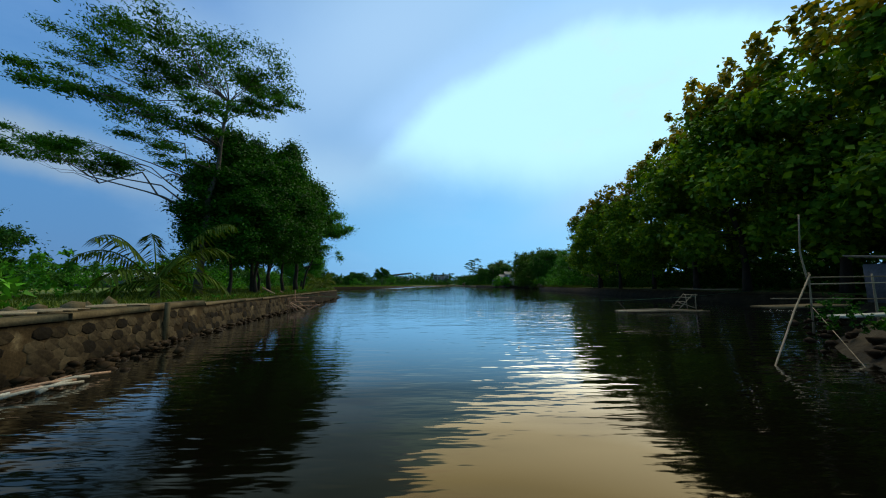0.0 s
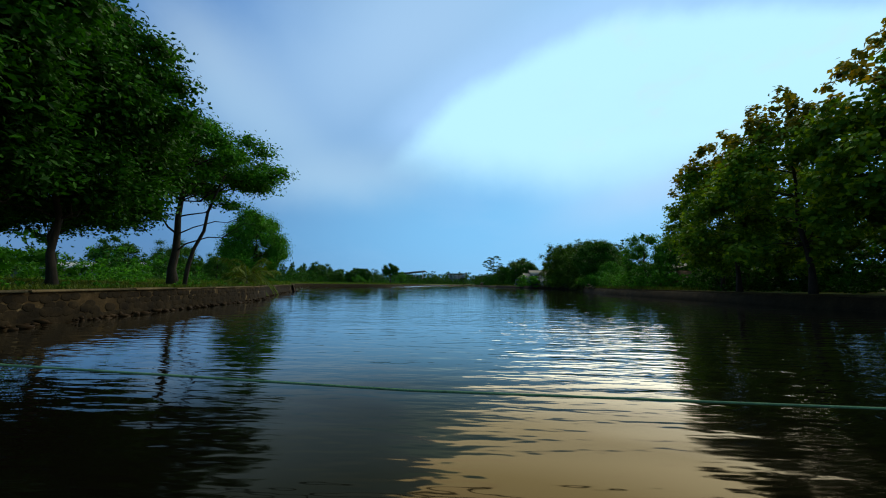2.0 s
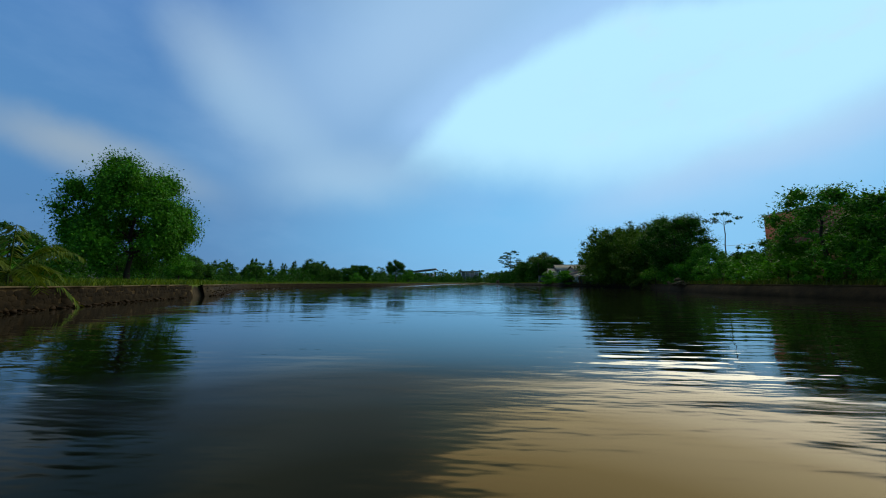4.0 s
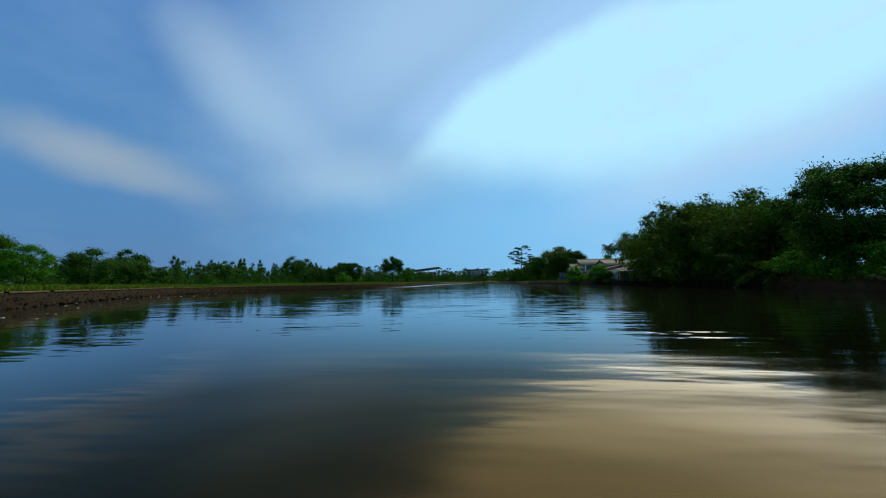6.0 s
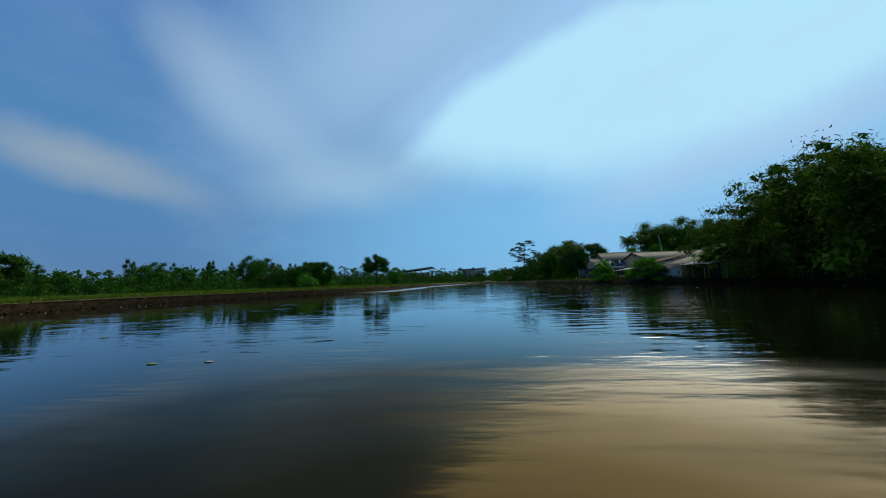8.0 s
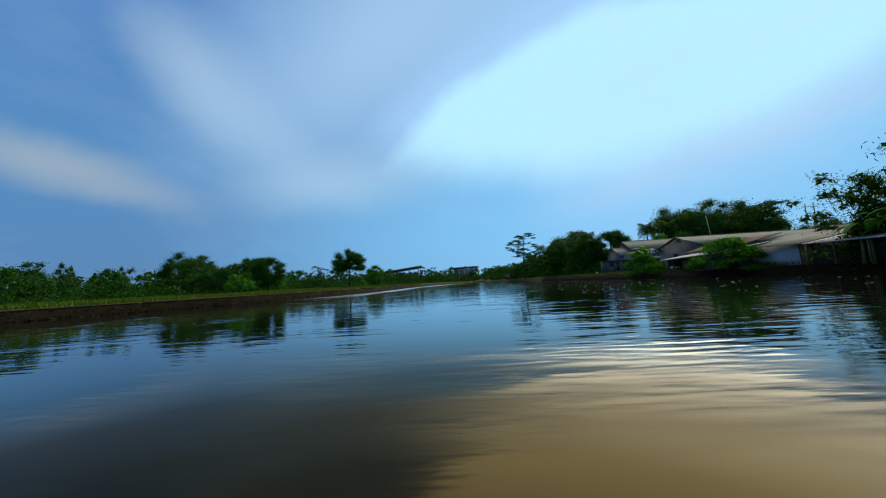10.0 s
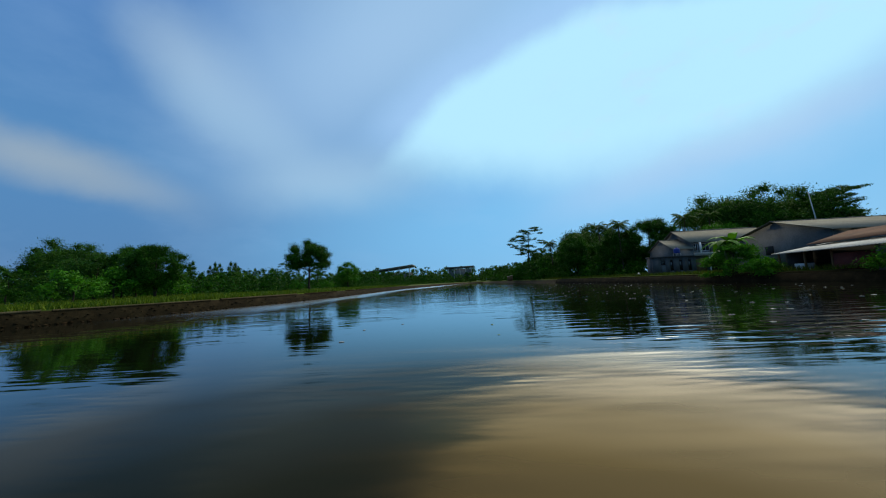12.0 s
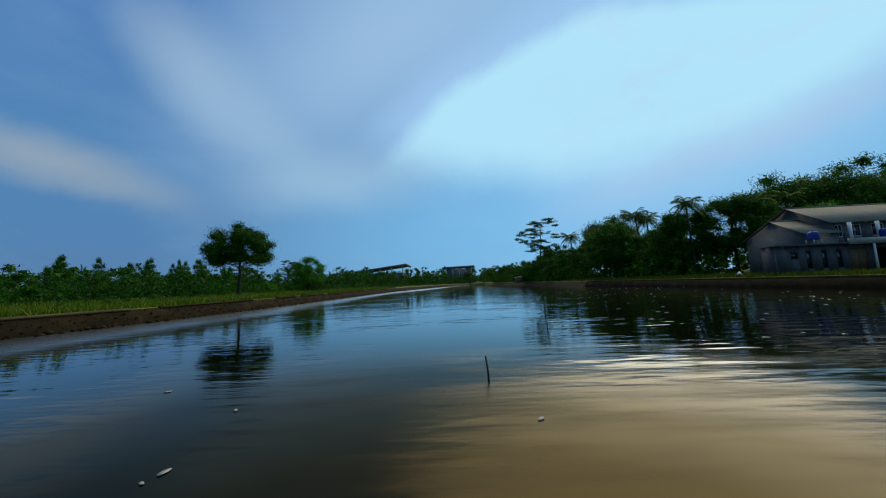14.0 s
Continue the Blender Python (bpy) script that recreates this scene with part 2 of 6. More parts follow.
def ground_material():
    m, t, out = blank("ground_cover")
    c = t.nodes.new("ShaderNodeTexCoord").outputs["Object"]
    big, fine = noise_fac(t, c, 0.05, 5, 0.6), noise_fac(t, c, 1.4, 6, 0.65)
    grass = ramp(t, big, [(0.3, (0.036, 0.058, 0.006)), (0.5, (0.065, 0.095, 0.010)), (0.7, (0.13, 0.15, 0.018))])
    soil = ramp(t, fine, [(0.3, (0.012, 0.0085, 0.004)), (0.7, (0.042, 0.030, 0.015))])
    z = t.nodes.new("ShaderNodeSeparateXYZ")
    t.links.new(c, z.inputs[0])
    lift = math_node(t, "ADD", z.outputs["Z"], math_node(t, "MULTIPLY", math_node(t, "SUBTRACT", fine, 0.5), 0.7))
    m2 = t.nodes.new("ShaderNodeMapRange")
    t.links.new(lift, m2.inputs[0])
    m2.inputs[1].default_value, m2.inputs[2].default_value = 0.66, 0.86
    colour = mix_rgb(t, m2.outputs[0], soil, grass)
    shade = ramp(t, fine, [(0.2, (0.6, 0.6, 0.6)), (0.7, (1.15, 1.15, 1.15))])
    p = node(t, "ShaderNodeBsdfPrincipled", Roughness=0.95)
    p.inputs["Specular IOR Level"].default_value = 0.15
    t.links.new(mix_rgb(t, 1.0, colour, shade, "MULTIPLY"), p.inputs["Base Color"])
    t.links.new(bumped(t, fine, 0.8, 0.15), p.inputs["Normal"])
    t.links.new(p.outputs[0], out.inputs[0])
    return m


def water_material():
    """Brown, still pond water: a dim silty body under a tinted mirror that grows with the grazing angle."""
    m, t, out = blank("pond_water")
    c = t.nodes.new("ShaderNodeTexCoord").outputs["Object"]
    xyz = t.nodes.new("ShaderNodeSeparateXYZ")
    t.links.new(c, xyz.inputs[0])

    def ease(value, a, b, low=0.0, high=1.0):
        m2 = t.nodes.new("ShaderNodeMapRange")
        m2.interpolation_type = "SMOOTHSTEP"
        t.links.new(value, m2.inputs[0])
        for i, v in enumerate((a, b, low, high)):
            m2.inputs[i + 1].default_value = v
        return m2.outputs[0]

    long_swell = noise_fac(t, c, 0.16, 2.0, 0.5, (0.5, 1.2, 1))
    swell = noise_fac(t, c, 1.0, 2.0, 0.5, (0.42, 1.9, 1))
    ripple = noise_fac(t, c, 3.4, 2.0, 0.55, (0.40, 1.5, 1))
    where = noise_fac(t, c, 0.045, 2.0, 0.5)
    gust = ease(where, 0.40, 0.62, 0.35, 1.0)
    breeze = ease(xyz.outputs["Y"], 14.0, 60.0, 1.6, 0.26)
    calm = ease(xyz.outputs["Y"], 28.0, 62.0, 1.0, 0.75)
    waves = math_node(t, "MULTIPLY", math_node(t, "MULTIPLY", swell, 0.36), math_node(t, "MULTIPLY", calm, ease(xyz.outputs["X"], -4.0, 8.0, 0.85, 1.6)))
    small = math_node(t, "MULTIPLY", math_node(t, "MULTIPLY", math_node(t, "MULTIPLY", ripple, gust), 0.48), breeze)
    patch = ease(noise_fac(t, c, 0.30, 2.0, 0.5, (0.7, 1.0, 1)), 0.50, 0.66)
    cross = math_node(t, "MULTIPLY", math_node(t, "MULTIPLY", noise_fac(t, c, 2.1, 1.0, 0.5, (0.45, 1.6, 1)), patch), 0.42)
    rings = t.nodes.new("ShaderNodeTexWave")
    rings.wave_type, rings.bands_direction = "BANDS", "Y"
    for key, v in (("Scale", 0.50), ("Distortion", 5.0), ("Detail", 2.0), ("Detail Scale", 0.6)):
        rings.inputs[key].default_value = v
    t.links.new(c, rings.inputs["Vector"])
    where_rings = math_node(t, "MULTIPLY", ease(xyz.outputs["X"], -5.0, 6.0, 0.12, 1.0), ease(xyz.outputs["Y"], 20.0, 50.0, 0.5, 1.0))
    waves = math_node(t, "ADD", math_node(t, "ADD", waves, cross), math_node(t, "MULTIPLY", math_node(t, "MULTIPLY", rings.outputs["Fac"], where_rings), 0.075))
    h = math_node(t, "ADD", math_node(t, "ADD", waves, small), math_node(t, "MULTIPLY", long_swell, 0.30))
    normal = bumped(t, h, 1.0, 0.042)
    # the strip along the western shore that the wind ruffles
    bend = math_node(t, "MULTIPLY", math_node(t, "MAXIMUM", math_node(t, "SUBTRACT", xyz.outputs["Y"], 200.0), 0.0), 0.16)
    off_shore = math_node(t, "SUBTRACT", math_node(t, "ADD", xyz.outputs["X"], math_node(t, "MULTIPLY", where, 6.0)), bend)
    ruffled = math_node(t, "MULTIPLY", ease(off_shore, -12.0, -17.0), ease(xyz.outputs["Y"], 134.0, 150.0))
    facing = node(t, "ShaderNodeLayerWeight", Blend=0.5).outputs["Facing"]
    # reflected sky is brightened by place over the rippled near end, through the tint
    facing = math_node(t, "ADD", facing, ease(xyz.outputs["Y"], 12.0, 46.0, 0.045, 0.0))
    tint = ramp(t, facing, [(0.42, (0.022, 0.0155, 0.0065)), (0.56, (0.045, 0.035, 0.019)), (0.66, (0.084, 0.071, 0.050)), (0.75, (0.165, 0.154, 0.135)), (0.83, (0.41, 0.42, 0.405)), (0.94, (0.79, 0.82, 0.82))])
    blur = math_node(t, "ADD", math_node(t, "MULTIPLY", ruffled, 0.20), math_node(t, "MULTIPLY", ease(facing, 0.86, 0.62), ease(xyz.outputs["Y"], 14.0, 50.0, 0.04, 0.10)))
    # mirrored cloud mottling painted in as noise streaks of blur and darker tint
    cloud_streaks = ease(noise_fac(t, c, 0.55, 3.0, 0.6, (0.30, 1.3, 1)), 0.42, 0.66)
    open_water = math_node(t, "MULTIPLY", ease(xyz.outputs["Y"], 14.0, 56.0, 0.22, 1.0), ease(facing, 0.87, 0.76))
    blur = math_node(t, "ADD", blur, math_node(t, "MULTIPLY", open_water, math_node(t, "ADD", 0.065, math_node(t, "MULTIPLY", cloud_streaks, 0.15))))
    tint = mix_rgb(t, math_node(t, "MULTIPLY", cloud_streaks, math_node(t, "MULTIPLY", ease(facing, 0.82, 0.70), 0.30)), tint, (0.030, 0.026, 0.018))
    g = t.nodes.new("ShaderNodeBsdfGlossy")
    t.links.new(blur, g.inputs["Roughness"])
    t.links.new(tint, g.inputs["Color"])
    t.links.new(normal, g.inputs["Normal"])
    d = t.nodes.new("ShaderNodeBsdfDiffuse")
    d.inputs["Color"].default_value = (0.0016, 0.0014, 0.0008, 1)
    s = t.nodes.new("ShaderNodeAddShader")
    t.links.new(g.outputs[0], s.inputs[0])
    t.links.new(d.outputs[0], s.inputs[1])
    t.links.new(s.outputs[0], out.inputs[0])
    return m


# ---- mesh helpers ----
def mesh_of(name, verts, faces, materials, slots=None, smooth=False):
    """A mesh from arrays: faces are rows of equal length, or a list of such arrays."""
    me = bpy.data.meshes.new(name)
    groups = [np.asarray(f, dtype=np.int32) for f in (faces if isinstance(faces, list) else [faces]) if len(f)]
    verts = np.asarray(verts, dtype=np.float32)
    loops = np.concatenate([g.ravel() for g in groups])
    sizes = np.concatenate([np.full(len(g), g.shape[1], dtype=np.int32) for g in groups])
    starts = np.concatenate([[0], np.cumsum(sizes)[:-1]]).astype(np.int32)
    me.vertices.add(len(verts))
    me.vertices.foreach_set("co", verts.ravel())
    me.loops.add(len(loops))
    me.loops.foreach_set("vertex_index", loops)
    me.polygons.add(len(sizes))
    me.polygons.foreach_set("loop_start", starts)
    me.polygons.foreach_set("loop_total", sizes)
    for mat in materials:
        me.materials.append(mat)
    if slots is not None:
        me.polygons.foreach_set("material_index", np.asarray(slots, dtype=np.int32))
    if smooth:
        me.polygons.foreach_set("use_smooth", np.ones(len(sizes), dtype=bool))
    me.update(calc_edges=True)
    me.validate()
    return me


class Solid:
    """Collects boxes, tubes and sheets into one mesh."""

    def __init__(self):
        self.v, self.q, self.t, self.n = [], [], [], 0

    def add(self, verts, quads=(), tris=()):
        self.v.append(np.asarray(verts, dtype=float).reshape(-1, 3))
        if len(quads):
            self.q.append(np.asarray(quads, dtype=np.int32) + self.n)
        if len(tris):
            self.t.append(np.asarray(tris, dtype=np.int32) + self.n)
        self.n += len(self.v[-1])
        return self

    def box(self, x0, x1, y0, y1, z0, z1, m=None, bevel=0.0):
        """A box with chamfered vertical and upper edges."""
        b = min(bevel, (x1 - x0) * 0.3, (y1 - y0) * 0.3, (z1 - z0) * 0.3)
        if b <= 0:
            v = [(x, y, z) for z in (z0, z1) for x, y in ((x0, y0), (x1, y0), (x1, y1), (x0, y1))]
            q = [(3, 2, 1, 0), (4, 5, 6, 7), (0, 1, 5, 4), (1, 2, 6, 5), (2, 3, 7, 6), (3, 0, 4, 7)]
        else:
            def ring(z, i):
                return [(x0 + i + b, y0 + i, z), (x1 - i - b, y0 + i, z), (x1 - i, y0 + i + b, z), (x1 - i, y1 - i - b, z),
                        (x1 - i - b, y1 - i, z), (x0 + i + b, y1 - i, z), (x0 + i, y1 - i - b, z), (x0 + i, y0 + i + b, z)]
            v = ring(z0, 0) + ring(z1 - b, 0) + ring(z1, b * 0.6)
            q = [(8 * r + k, 8 * r + (k + 1) % 8, 8 * r + 8 + (k + 1) % 8, 8 * r + 8 + k) for r in (0, 1) for k in range(8)]
            q += [(16, 17, 18, 19), (16, 19, 20, 23), (20, 21, 22, 23), (1, 0, 7, 2), (2, 7, 6, 3), (3, 6, 5, 4)]
        v = np.array(v, dtype=float)
        if m is not None:
            v = np.array([m @ Vector(p) for p in v])
        return self.add(v, q)

    def tube(self, points, radii, sides=6, closed=True):
        p = np.asarray(points, dtype=float)
        r = np.broadcast_to(np.asarray(radii, dtype=float), (len(p),))
        t = np.gradient(p, axis=0)
        t /= np.linalg.norm(t, axis=1)[:, None] + 1e-9
        ref = np.array([0.0, 0.0, 1.0]) if abs(t[0, 2]) < 0.8 else np.array([1.0, 0.0, 0.0])
        a = np.cross(t, ref)
        a /= np.linalg.norm(a, axis=1)[:, None] + 1e-9
        b = np.cross(t, a)
        ang = np.arange(sides) * 2 * PI / sides
        v = p[:, None] + r[:, None, None] * (np.cos(ang)[None, :, None] * a[:, None] + np.sin(ang)[None, :, None] * b[:, None])
        i = np.arange(len(p) - 1)[:, None] * sides
        k = np.arange(sides)[None]
        q = np.stack([i + k, i + (k + 1) % sides, i + sides + (k + 1) % sides, i + sides + k], -1).reshape(-1, 4)
        self.add(v.reshape(-1, 3), q)
        if closed:
            n0 = self.n - len(p) * sides
            for base, flip in ((n0, True), (self.n - sides, False)):
                tri = [(base, base + j, base + j + 1) for j in range(1, sides - 1)]
                self.t.append(np.array([f[::-1] if flip else f for f in tri], dtype=np.int32))
        return self

    def mesh(self, name, materials, smooth=False):
        faces = [np.concatenate(x) for x in (self.q, self.t) if x]
        return mesh_of(name, np.concatenate(self.v), faces, materials if isinstance(materials, (list, tuple)) else [materials], smooth=smooth)


def part(name, mesh, parent=None, label="", m=None):
    ob = new(name, mesh)
    if parent is not None:
        ob.parent = parent
    if m is not None:
        ob.matrix_basis = m
    return tagged(ob, label)


def thing(name, label, category, m=None, group="", kind="", mesh=None):
    ob = new(name, mesh)
    if m is not None:
        ob.matrix_basis = m
    return tagged(ob, label, category, group, kind)


def unit(v):
    return v / (np.linalg.norm(v, axis=-1, keepdims=True) + 1e-9)


def leaf_arrays(centres, size, r, axis=None, up=0.6, aspect=0.5, fold=0.12, droop=0.2):
    """One folded, pointed leaf of two faces at every centre."""
    n = len(centres)
    d = unit(r.normal(size=(n, 3)) * np.array([1, 1, 0.6]) + (0 if axis is None else axis * 0.5))
    d[:, 2] -= droop
    d = unit(d)
    nn = unit(r.normal(size=(n, 3)) * 0.6 + (0 if axis is None else axis * 1.5) + np.array([0, 0, up]))
    side = unit(np.cross(d, nn))
    nn = np.cross(side, d)
    s = (size * r.uniform(0.65, 1.3, n))[:, None]
    lift = nn * s * fold
    v = np.stack([centres - d * s * 0.5, centres + side * s * aspect * 0.5 + lift - d * s * 0.05, centres + d * s * 0.5, centres - side * s * aspect * 0.5 + lift - d * s * 0.05], 1)
    return v.reshape(-1, 3), np.arange(n * 4, dtype=np.int32).reshape(-1, 4)


def split_leaves(quads):
    return np.concatenate([quads[:, [0, 1, 2]], quads[:, [0, 2, 3]]])


def scatter(clumps, per, r, shell=0.55):
    """Leaf places in oval clumps (centre, radii), denser towards the skin of each clump."""
    out, way = [], []
    for (c, rad) in clumps:
        k = max(6, int(per * (rad[0] * rad[1] * rad[2]) ** (2 / 3)))
        d = unit(r.normal(size=(k, 3)))
        q = d * (r.uniform(0, 1, k) ** shell)[:, None] * (1 + 0.26 * r.normal(size=(k, 1)))
        out.append(np.asarray(c) + q * np.asarray(rad))
        way.append(d)
    return np.concatenate(out), np.concatenate(way)


def limb_path(a, b, r, sag=0.1, n=6, wobble=0.04):
    a, b = np.asarray(a, float), np.asarray(b, float)
    t = np.linspace(0, 1, n)[:, None]
    length = np.linalg.norm(b - a)
    p = a + (b - a) * t
    p[:, 2] += (np.sin(t[:, 0] * PI) * sag * length)
    p[1:-1] += r.normal(size=(n - 2, 3)) * wobble * length
    return p


bm = bmesh.new()
bmesh.ops.create_icosphere(bm, subdivisions=1, radius=1.0)
ROCK_V, ROCK_F = np.array([tuple(p.co) for p in bm.verts]), np.array([tuple(p.index for p in f.verts) for f in bm.faces])
bm.free()


def far_leaves(centres, size, r, axis=None, up=0.6, aspect=0.6):
    """One three-cornered spray at every centre, for growth that stays far off."""
    n = len(centres)
    d = unit(r.normal(size=(n, 3)) + (0 if axis is None else axis * 0.5))
    side = unit(np.cross(d, unit(r.normal(size=(n, 3)) * 0.6 + (0 if axis is None else axis * 1.5) + np.array([0, 0, up]))))
    s = (size * r.uniform(0.6, 1.35, n))[:, None]
    v = np.stack([centres - d * s * 0.4 - side * s * aspect * 0.5, centres - d * s * 0.4 + side * s * aspect * 0.5, centres + d * s * 0.6 + side * s * (r.normal(size=(n, 1)) * 0.3)], 1)
    return v.reshape(-1, 3), np.arange(n * 3, dtype=np.int32).reshape(-1, 3)


def inner_mass(clumps, core, r, least=0.0, below=99.0):
    """Broad inner leaves deep in every clump, so that little sky shows through its middle."""
    kept = [(c, rad) for c, rad in clumps if min(rad[0], rad[1]) >= least and c[2] <= below]
    if not kept:
        return np.zeros((0, 3)), np.zeros((0, 3), np.int32)
    c, rad = np.repeat([k[0] for k in kept], 11, 0), np.repeat([k[1] for k in kept], 11, 0)
    return far_leaves(c + unit(r.normal(size=c.shape)) * rad * 0.38, rad.max(1) * 0.74 * core ** 0.5, r, None, 0.2, 0.7)


def foliage(name, clumps, per, size, leaf, r, core=0.5, far=False, turn=0.6, up=0.6, aspect=0.5, droop=0.2, least=0.0, shell=0.55, below=99.0):
    """Leaves through the clumps and the dense growth inside them, as one mesh."""
    places, way = scatter(clumps, per, r, shell)
    if far:
        v, t = far_leaves(places, size, r, way * turn, up, aspect)
    else:
        v, q = leaf_arrays(places, np.full(len(places), size), r, way * turn, up, aspect, droop=droop)
        t = split_leaves(q)
    if core:
        cv, cf = inner_mass(clumps, core, r, least, below)
        v, t = np.concatenate([v, cv]), np.concatenate([t, cf + len(v)])
    return mesh_of(name, v, t, [leaf])


TREES = {}


def tree_meshes(key, trunk_points, trunk_radii, clumps, bark, leaf, per, size, seed, aspect=0.5, up=0.6, limb_radius=0.3, start=0.45, twigs=0, droop=0.2, stems=None, core=0.5, far=False, every=1, least=0.0, below=99.0):
    """The trunk with its limbs, and the crown, of one kind of tree; kept for copies."""
    r = np.random.default_rng(seed)
    wood = Solid()
    tp = np.asarray(trunk_points, float)
    wood.tube(tp, trunk_radii, 6 if far else 9)
    for st in (stems or []):
        wood.tube(*st, 7)
    lo = int(len(tp) * start)
    for c, rad in clumps[::every]:
        k = int(np.clip(np.searchsorted(tp[:, 2], c[2] - 0.45 * np.hypot(c[0] - tp[-1, 0], c[1] - tp[-1, 1])), lo, len(tp) - 1))
        r0 = trunk_radii[k] * limb_radius * min(1.4, 0.5 + 0.35 * max(rad))
        path = limb_path(tp[k], c, r, 0.05, 6)
        wood.tube(path, np.linspace(r0, r0 * 0.2, 6), 4 if far else 5, False)
        for _ in range(twigs):
            e = np.asarray(c) + unit(r.normal(size=3)) * np.asarray(rad) * 0.8
            wood.tube(limb_path(path[3 + r.integers(0, 2)], e, r, 0.03, 4), np.linspace(r0 * 0.35, r0 * 0.08, 4), 3, False)
    TREES[key] = (wood.mesh("trunk_" + key, bark, True), foliage("crown_" + key, clumps, per, size, leaf, r, core, far, 0.7, up, aspect, droop, least, 0.55, below))


def plant_tree(key, name, label, x, y, z, scale=1.0, turn=0.0, category="tree", group="", tall=1.0, stuff=""):
    trunk, crown, *more = TREES[key]
    ob = thing(name, label, category, pose(x, y, z, 0, 0, turn) @ Matrix.Diagonal((scale, scale, scale * tall, 1)), group)
    part("trunk", trunk, ob)
    part("crown", crown, ob)
    for top in more:
        part("dry_top", top, ob, "yellow leaves at the crown, backlight put into their colour")
    return ob


def oval_crown(r, n, centre, radii, clump, flat=0.8, low=-0.7):
    """Clumps spread through and over an oval crown, with gaps between."""
    out = []
    while len(out) < n:
        d = unit(r.normal(size=3))
        if d[2] < low:
            continue
        f = r.uniform(0.35, 1.0) ** 0.5
        c = np.asarray(centre) + d * np.asarray(radii) * f * 0.9
        s = clump * r.uniform(0.7, 1.25)
        out.append((c, np.array([s, s, s * flat])))
    return out


# ---- the land: the shore line, the ground, the water ----
LEFT = [(-7.5, -60), (-7.2, 0), (-7.2, 6), (-8.2, 10), (-9.1, 15), (-9.7, 20), (-10.9, 26), (-12.6, 36), (-13.2, 40), (-14.2, 44.5), (-18.0, 51.5), (-22.0, 62), (-23.5, 68), (-29, 76), (-36, 86), (-42, 95),
        (-45.5, 104), (-45, 116), (-39, 128), (-32.8, 137), (-28.2, 146), (-25.2, 157), (-23.6, 170), (-23.2, 190), (-22.0, 225), (-17, 262), (-7, 300), (1, 330)]
RIGHT = [(11, 335), (13, 300), (15, 270), (16.5, 245), (18, 220), (20.5, 195), (23, 173), (24.5, 160), (25.3, 150), (26.3, 140), (29, 130), (30.5, 118), (29, 102), (25, 88), (22.6, 76), (22.0, 60), (21.6, 40), (21.2, 20), (18.5, 14.5),
         (13, 11.2), (9.0, 9.6), (7.0, 6.6), (6.4, 3), (6.4, -60)]


def dense(line, step):
    out = []
    for a, b in zip(line[:-1], line[1:]):
        k = max(1, int(math.dist(a, b) / step))
        out += [(a[0] + (b[0] - a[0]) * i / k, a[1] + (b[1] - a[1]) * i / k) for i in range(k)]
    return np.array(out + [line[-1]])


def smooth_line(p, times=2):
    for _ in range(times):
        p = p.copy()
        p[1:-1] = (p[:-2] + 2 * p[1:-1] + p[2:]) / 4
    return p


left_shore, right_shore = smooth_line(dense(LEFT, 1.5), 3), smooth_line(dense(RIGHT, 1.5), 3)
SHORE = np.concatenate([left_shore, right_shore])


def offset(line, d):
    """The line moved d metres to its left-hand side (away from the water)."""
    t = unit(np.gradient(line, axis=0))
    return line + np.stack([-t[:, 1], t[:, 0]], 1) * d


def shore_distance(p):
    """Metres from the shore line; above nought on land."""
    p = np.asarray(p, float)
    x0, y0 = SHORE.T
    x1, y1 = np.roll(SHORE, -1, 0).T
    d, inside = np.empty(len(p)), np.empty(len(p), bool)
    for i in range(0, len(p), 4000):
        x, y = p[i:i + 4000, :1], p[i:i + 4000, 1:]
        d[i:i + 4000] = np.sqrt(((x - x0) ** 2 + (y - y0) ** 2).min(1))
        cross = ((y0 > y) != (y1 > y)) & (x < (x1 - x0) * (y - y0) / (y1 - y0 + 1e-12) + x0)
        inside[i:i + 4000] = cross.sum(1) % 2 == 1
    return np.where(inside, -d, d)


def land_height(x, y, d):
    """The height of the land at a place d metres from the water."""
    left = x < 0
    top = np.where(left, 0.96, 0.84) + np.where(y > 120, 0.10, 0.0) * (~left)
    rise = np.where(left, 0.012, 0.02) * np.clip(d, 0, 40)
    roll = 0.12 * np.sin(x * 0.21 + 1.3) * np.cos(y * 0.17) * np.clip(d / 6, 0, 1)
    return top + rise + roll


from mathutils import geometry

rings = []
for line, steps in ((left_shore, (0.3, 1.2, 3.5, 8.0)), (right_shore, (1.9, 3.4, 6.0, 11.0))):
    for s in steps:
        rings.append(offset(line, s))
    rings.append(offset(line, -0.35))
pts = np.concatenate(rings)
gx, gy = np.meshgrid(np.arange(-150, 151, 13.0), np.arange(-60, 381, 13.0))
far = [(x, y) for x in (-4000, -2200, -1200, -700, -400, -250, 250, 400, 700, 1200, 2200, 4000) for y in range(-900, 4701, 280)]
far += [(x, y) for x in (-150, -75, 0, 75, 150) for y in (-900, -500, -250, -120, 450, 600, 900, 1400, 2200, 3200, 4700)]
grid = np.concatenate([np.stack([gx.ravel(), gy.ravel()], 1), np.array(far, float)])
gd = shore_distance(grid)
pts = np.concatenate([pts, grid[np.abs(gd) > 6]])
pd = shore_distance(pts)
pts = pts[(pd > 0.15) | (pd < -0.2)]
pd = shore_distance(pts)
tri = geometry.delaunay_2d_cdt([Vector(p) for p in pts], [], [], 0, 1e-4)
gv = np.array([tuple(v) for v in tri[0]])
gdist = shore_distance(gv)
gz = np.where(gdist > 0, land_height(gv[:, 0], gv[:, 1], gdist), -0.9)
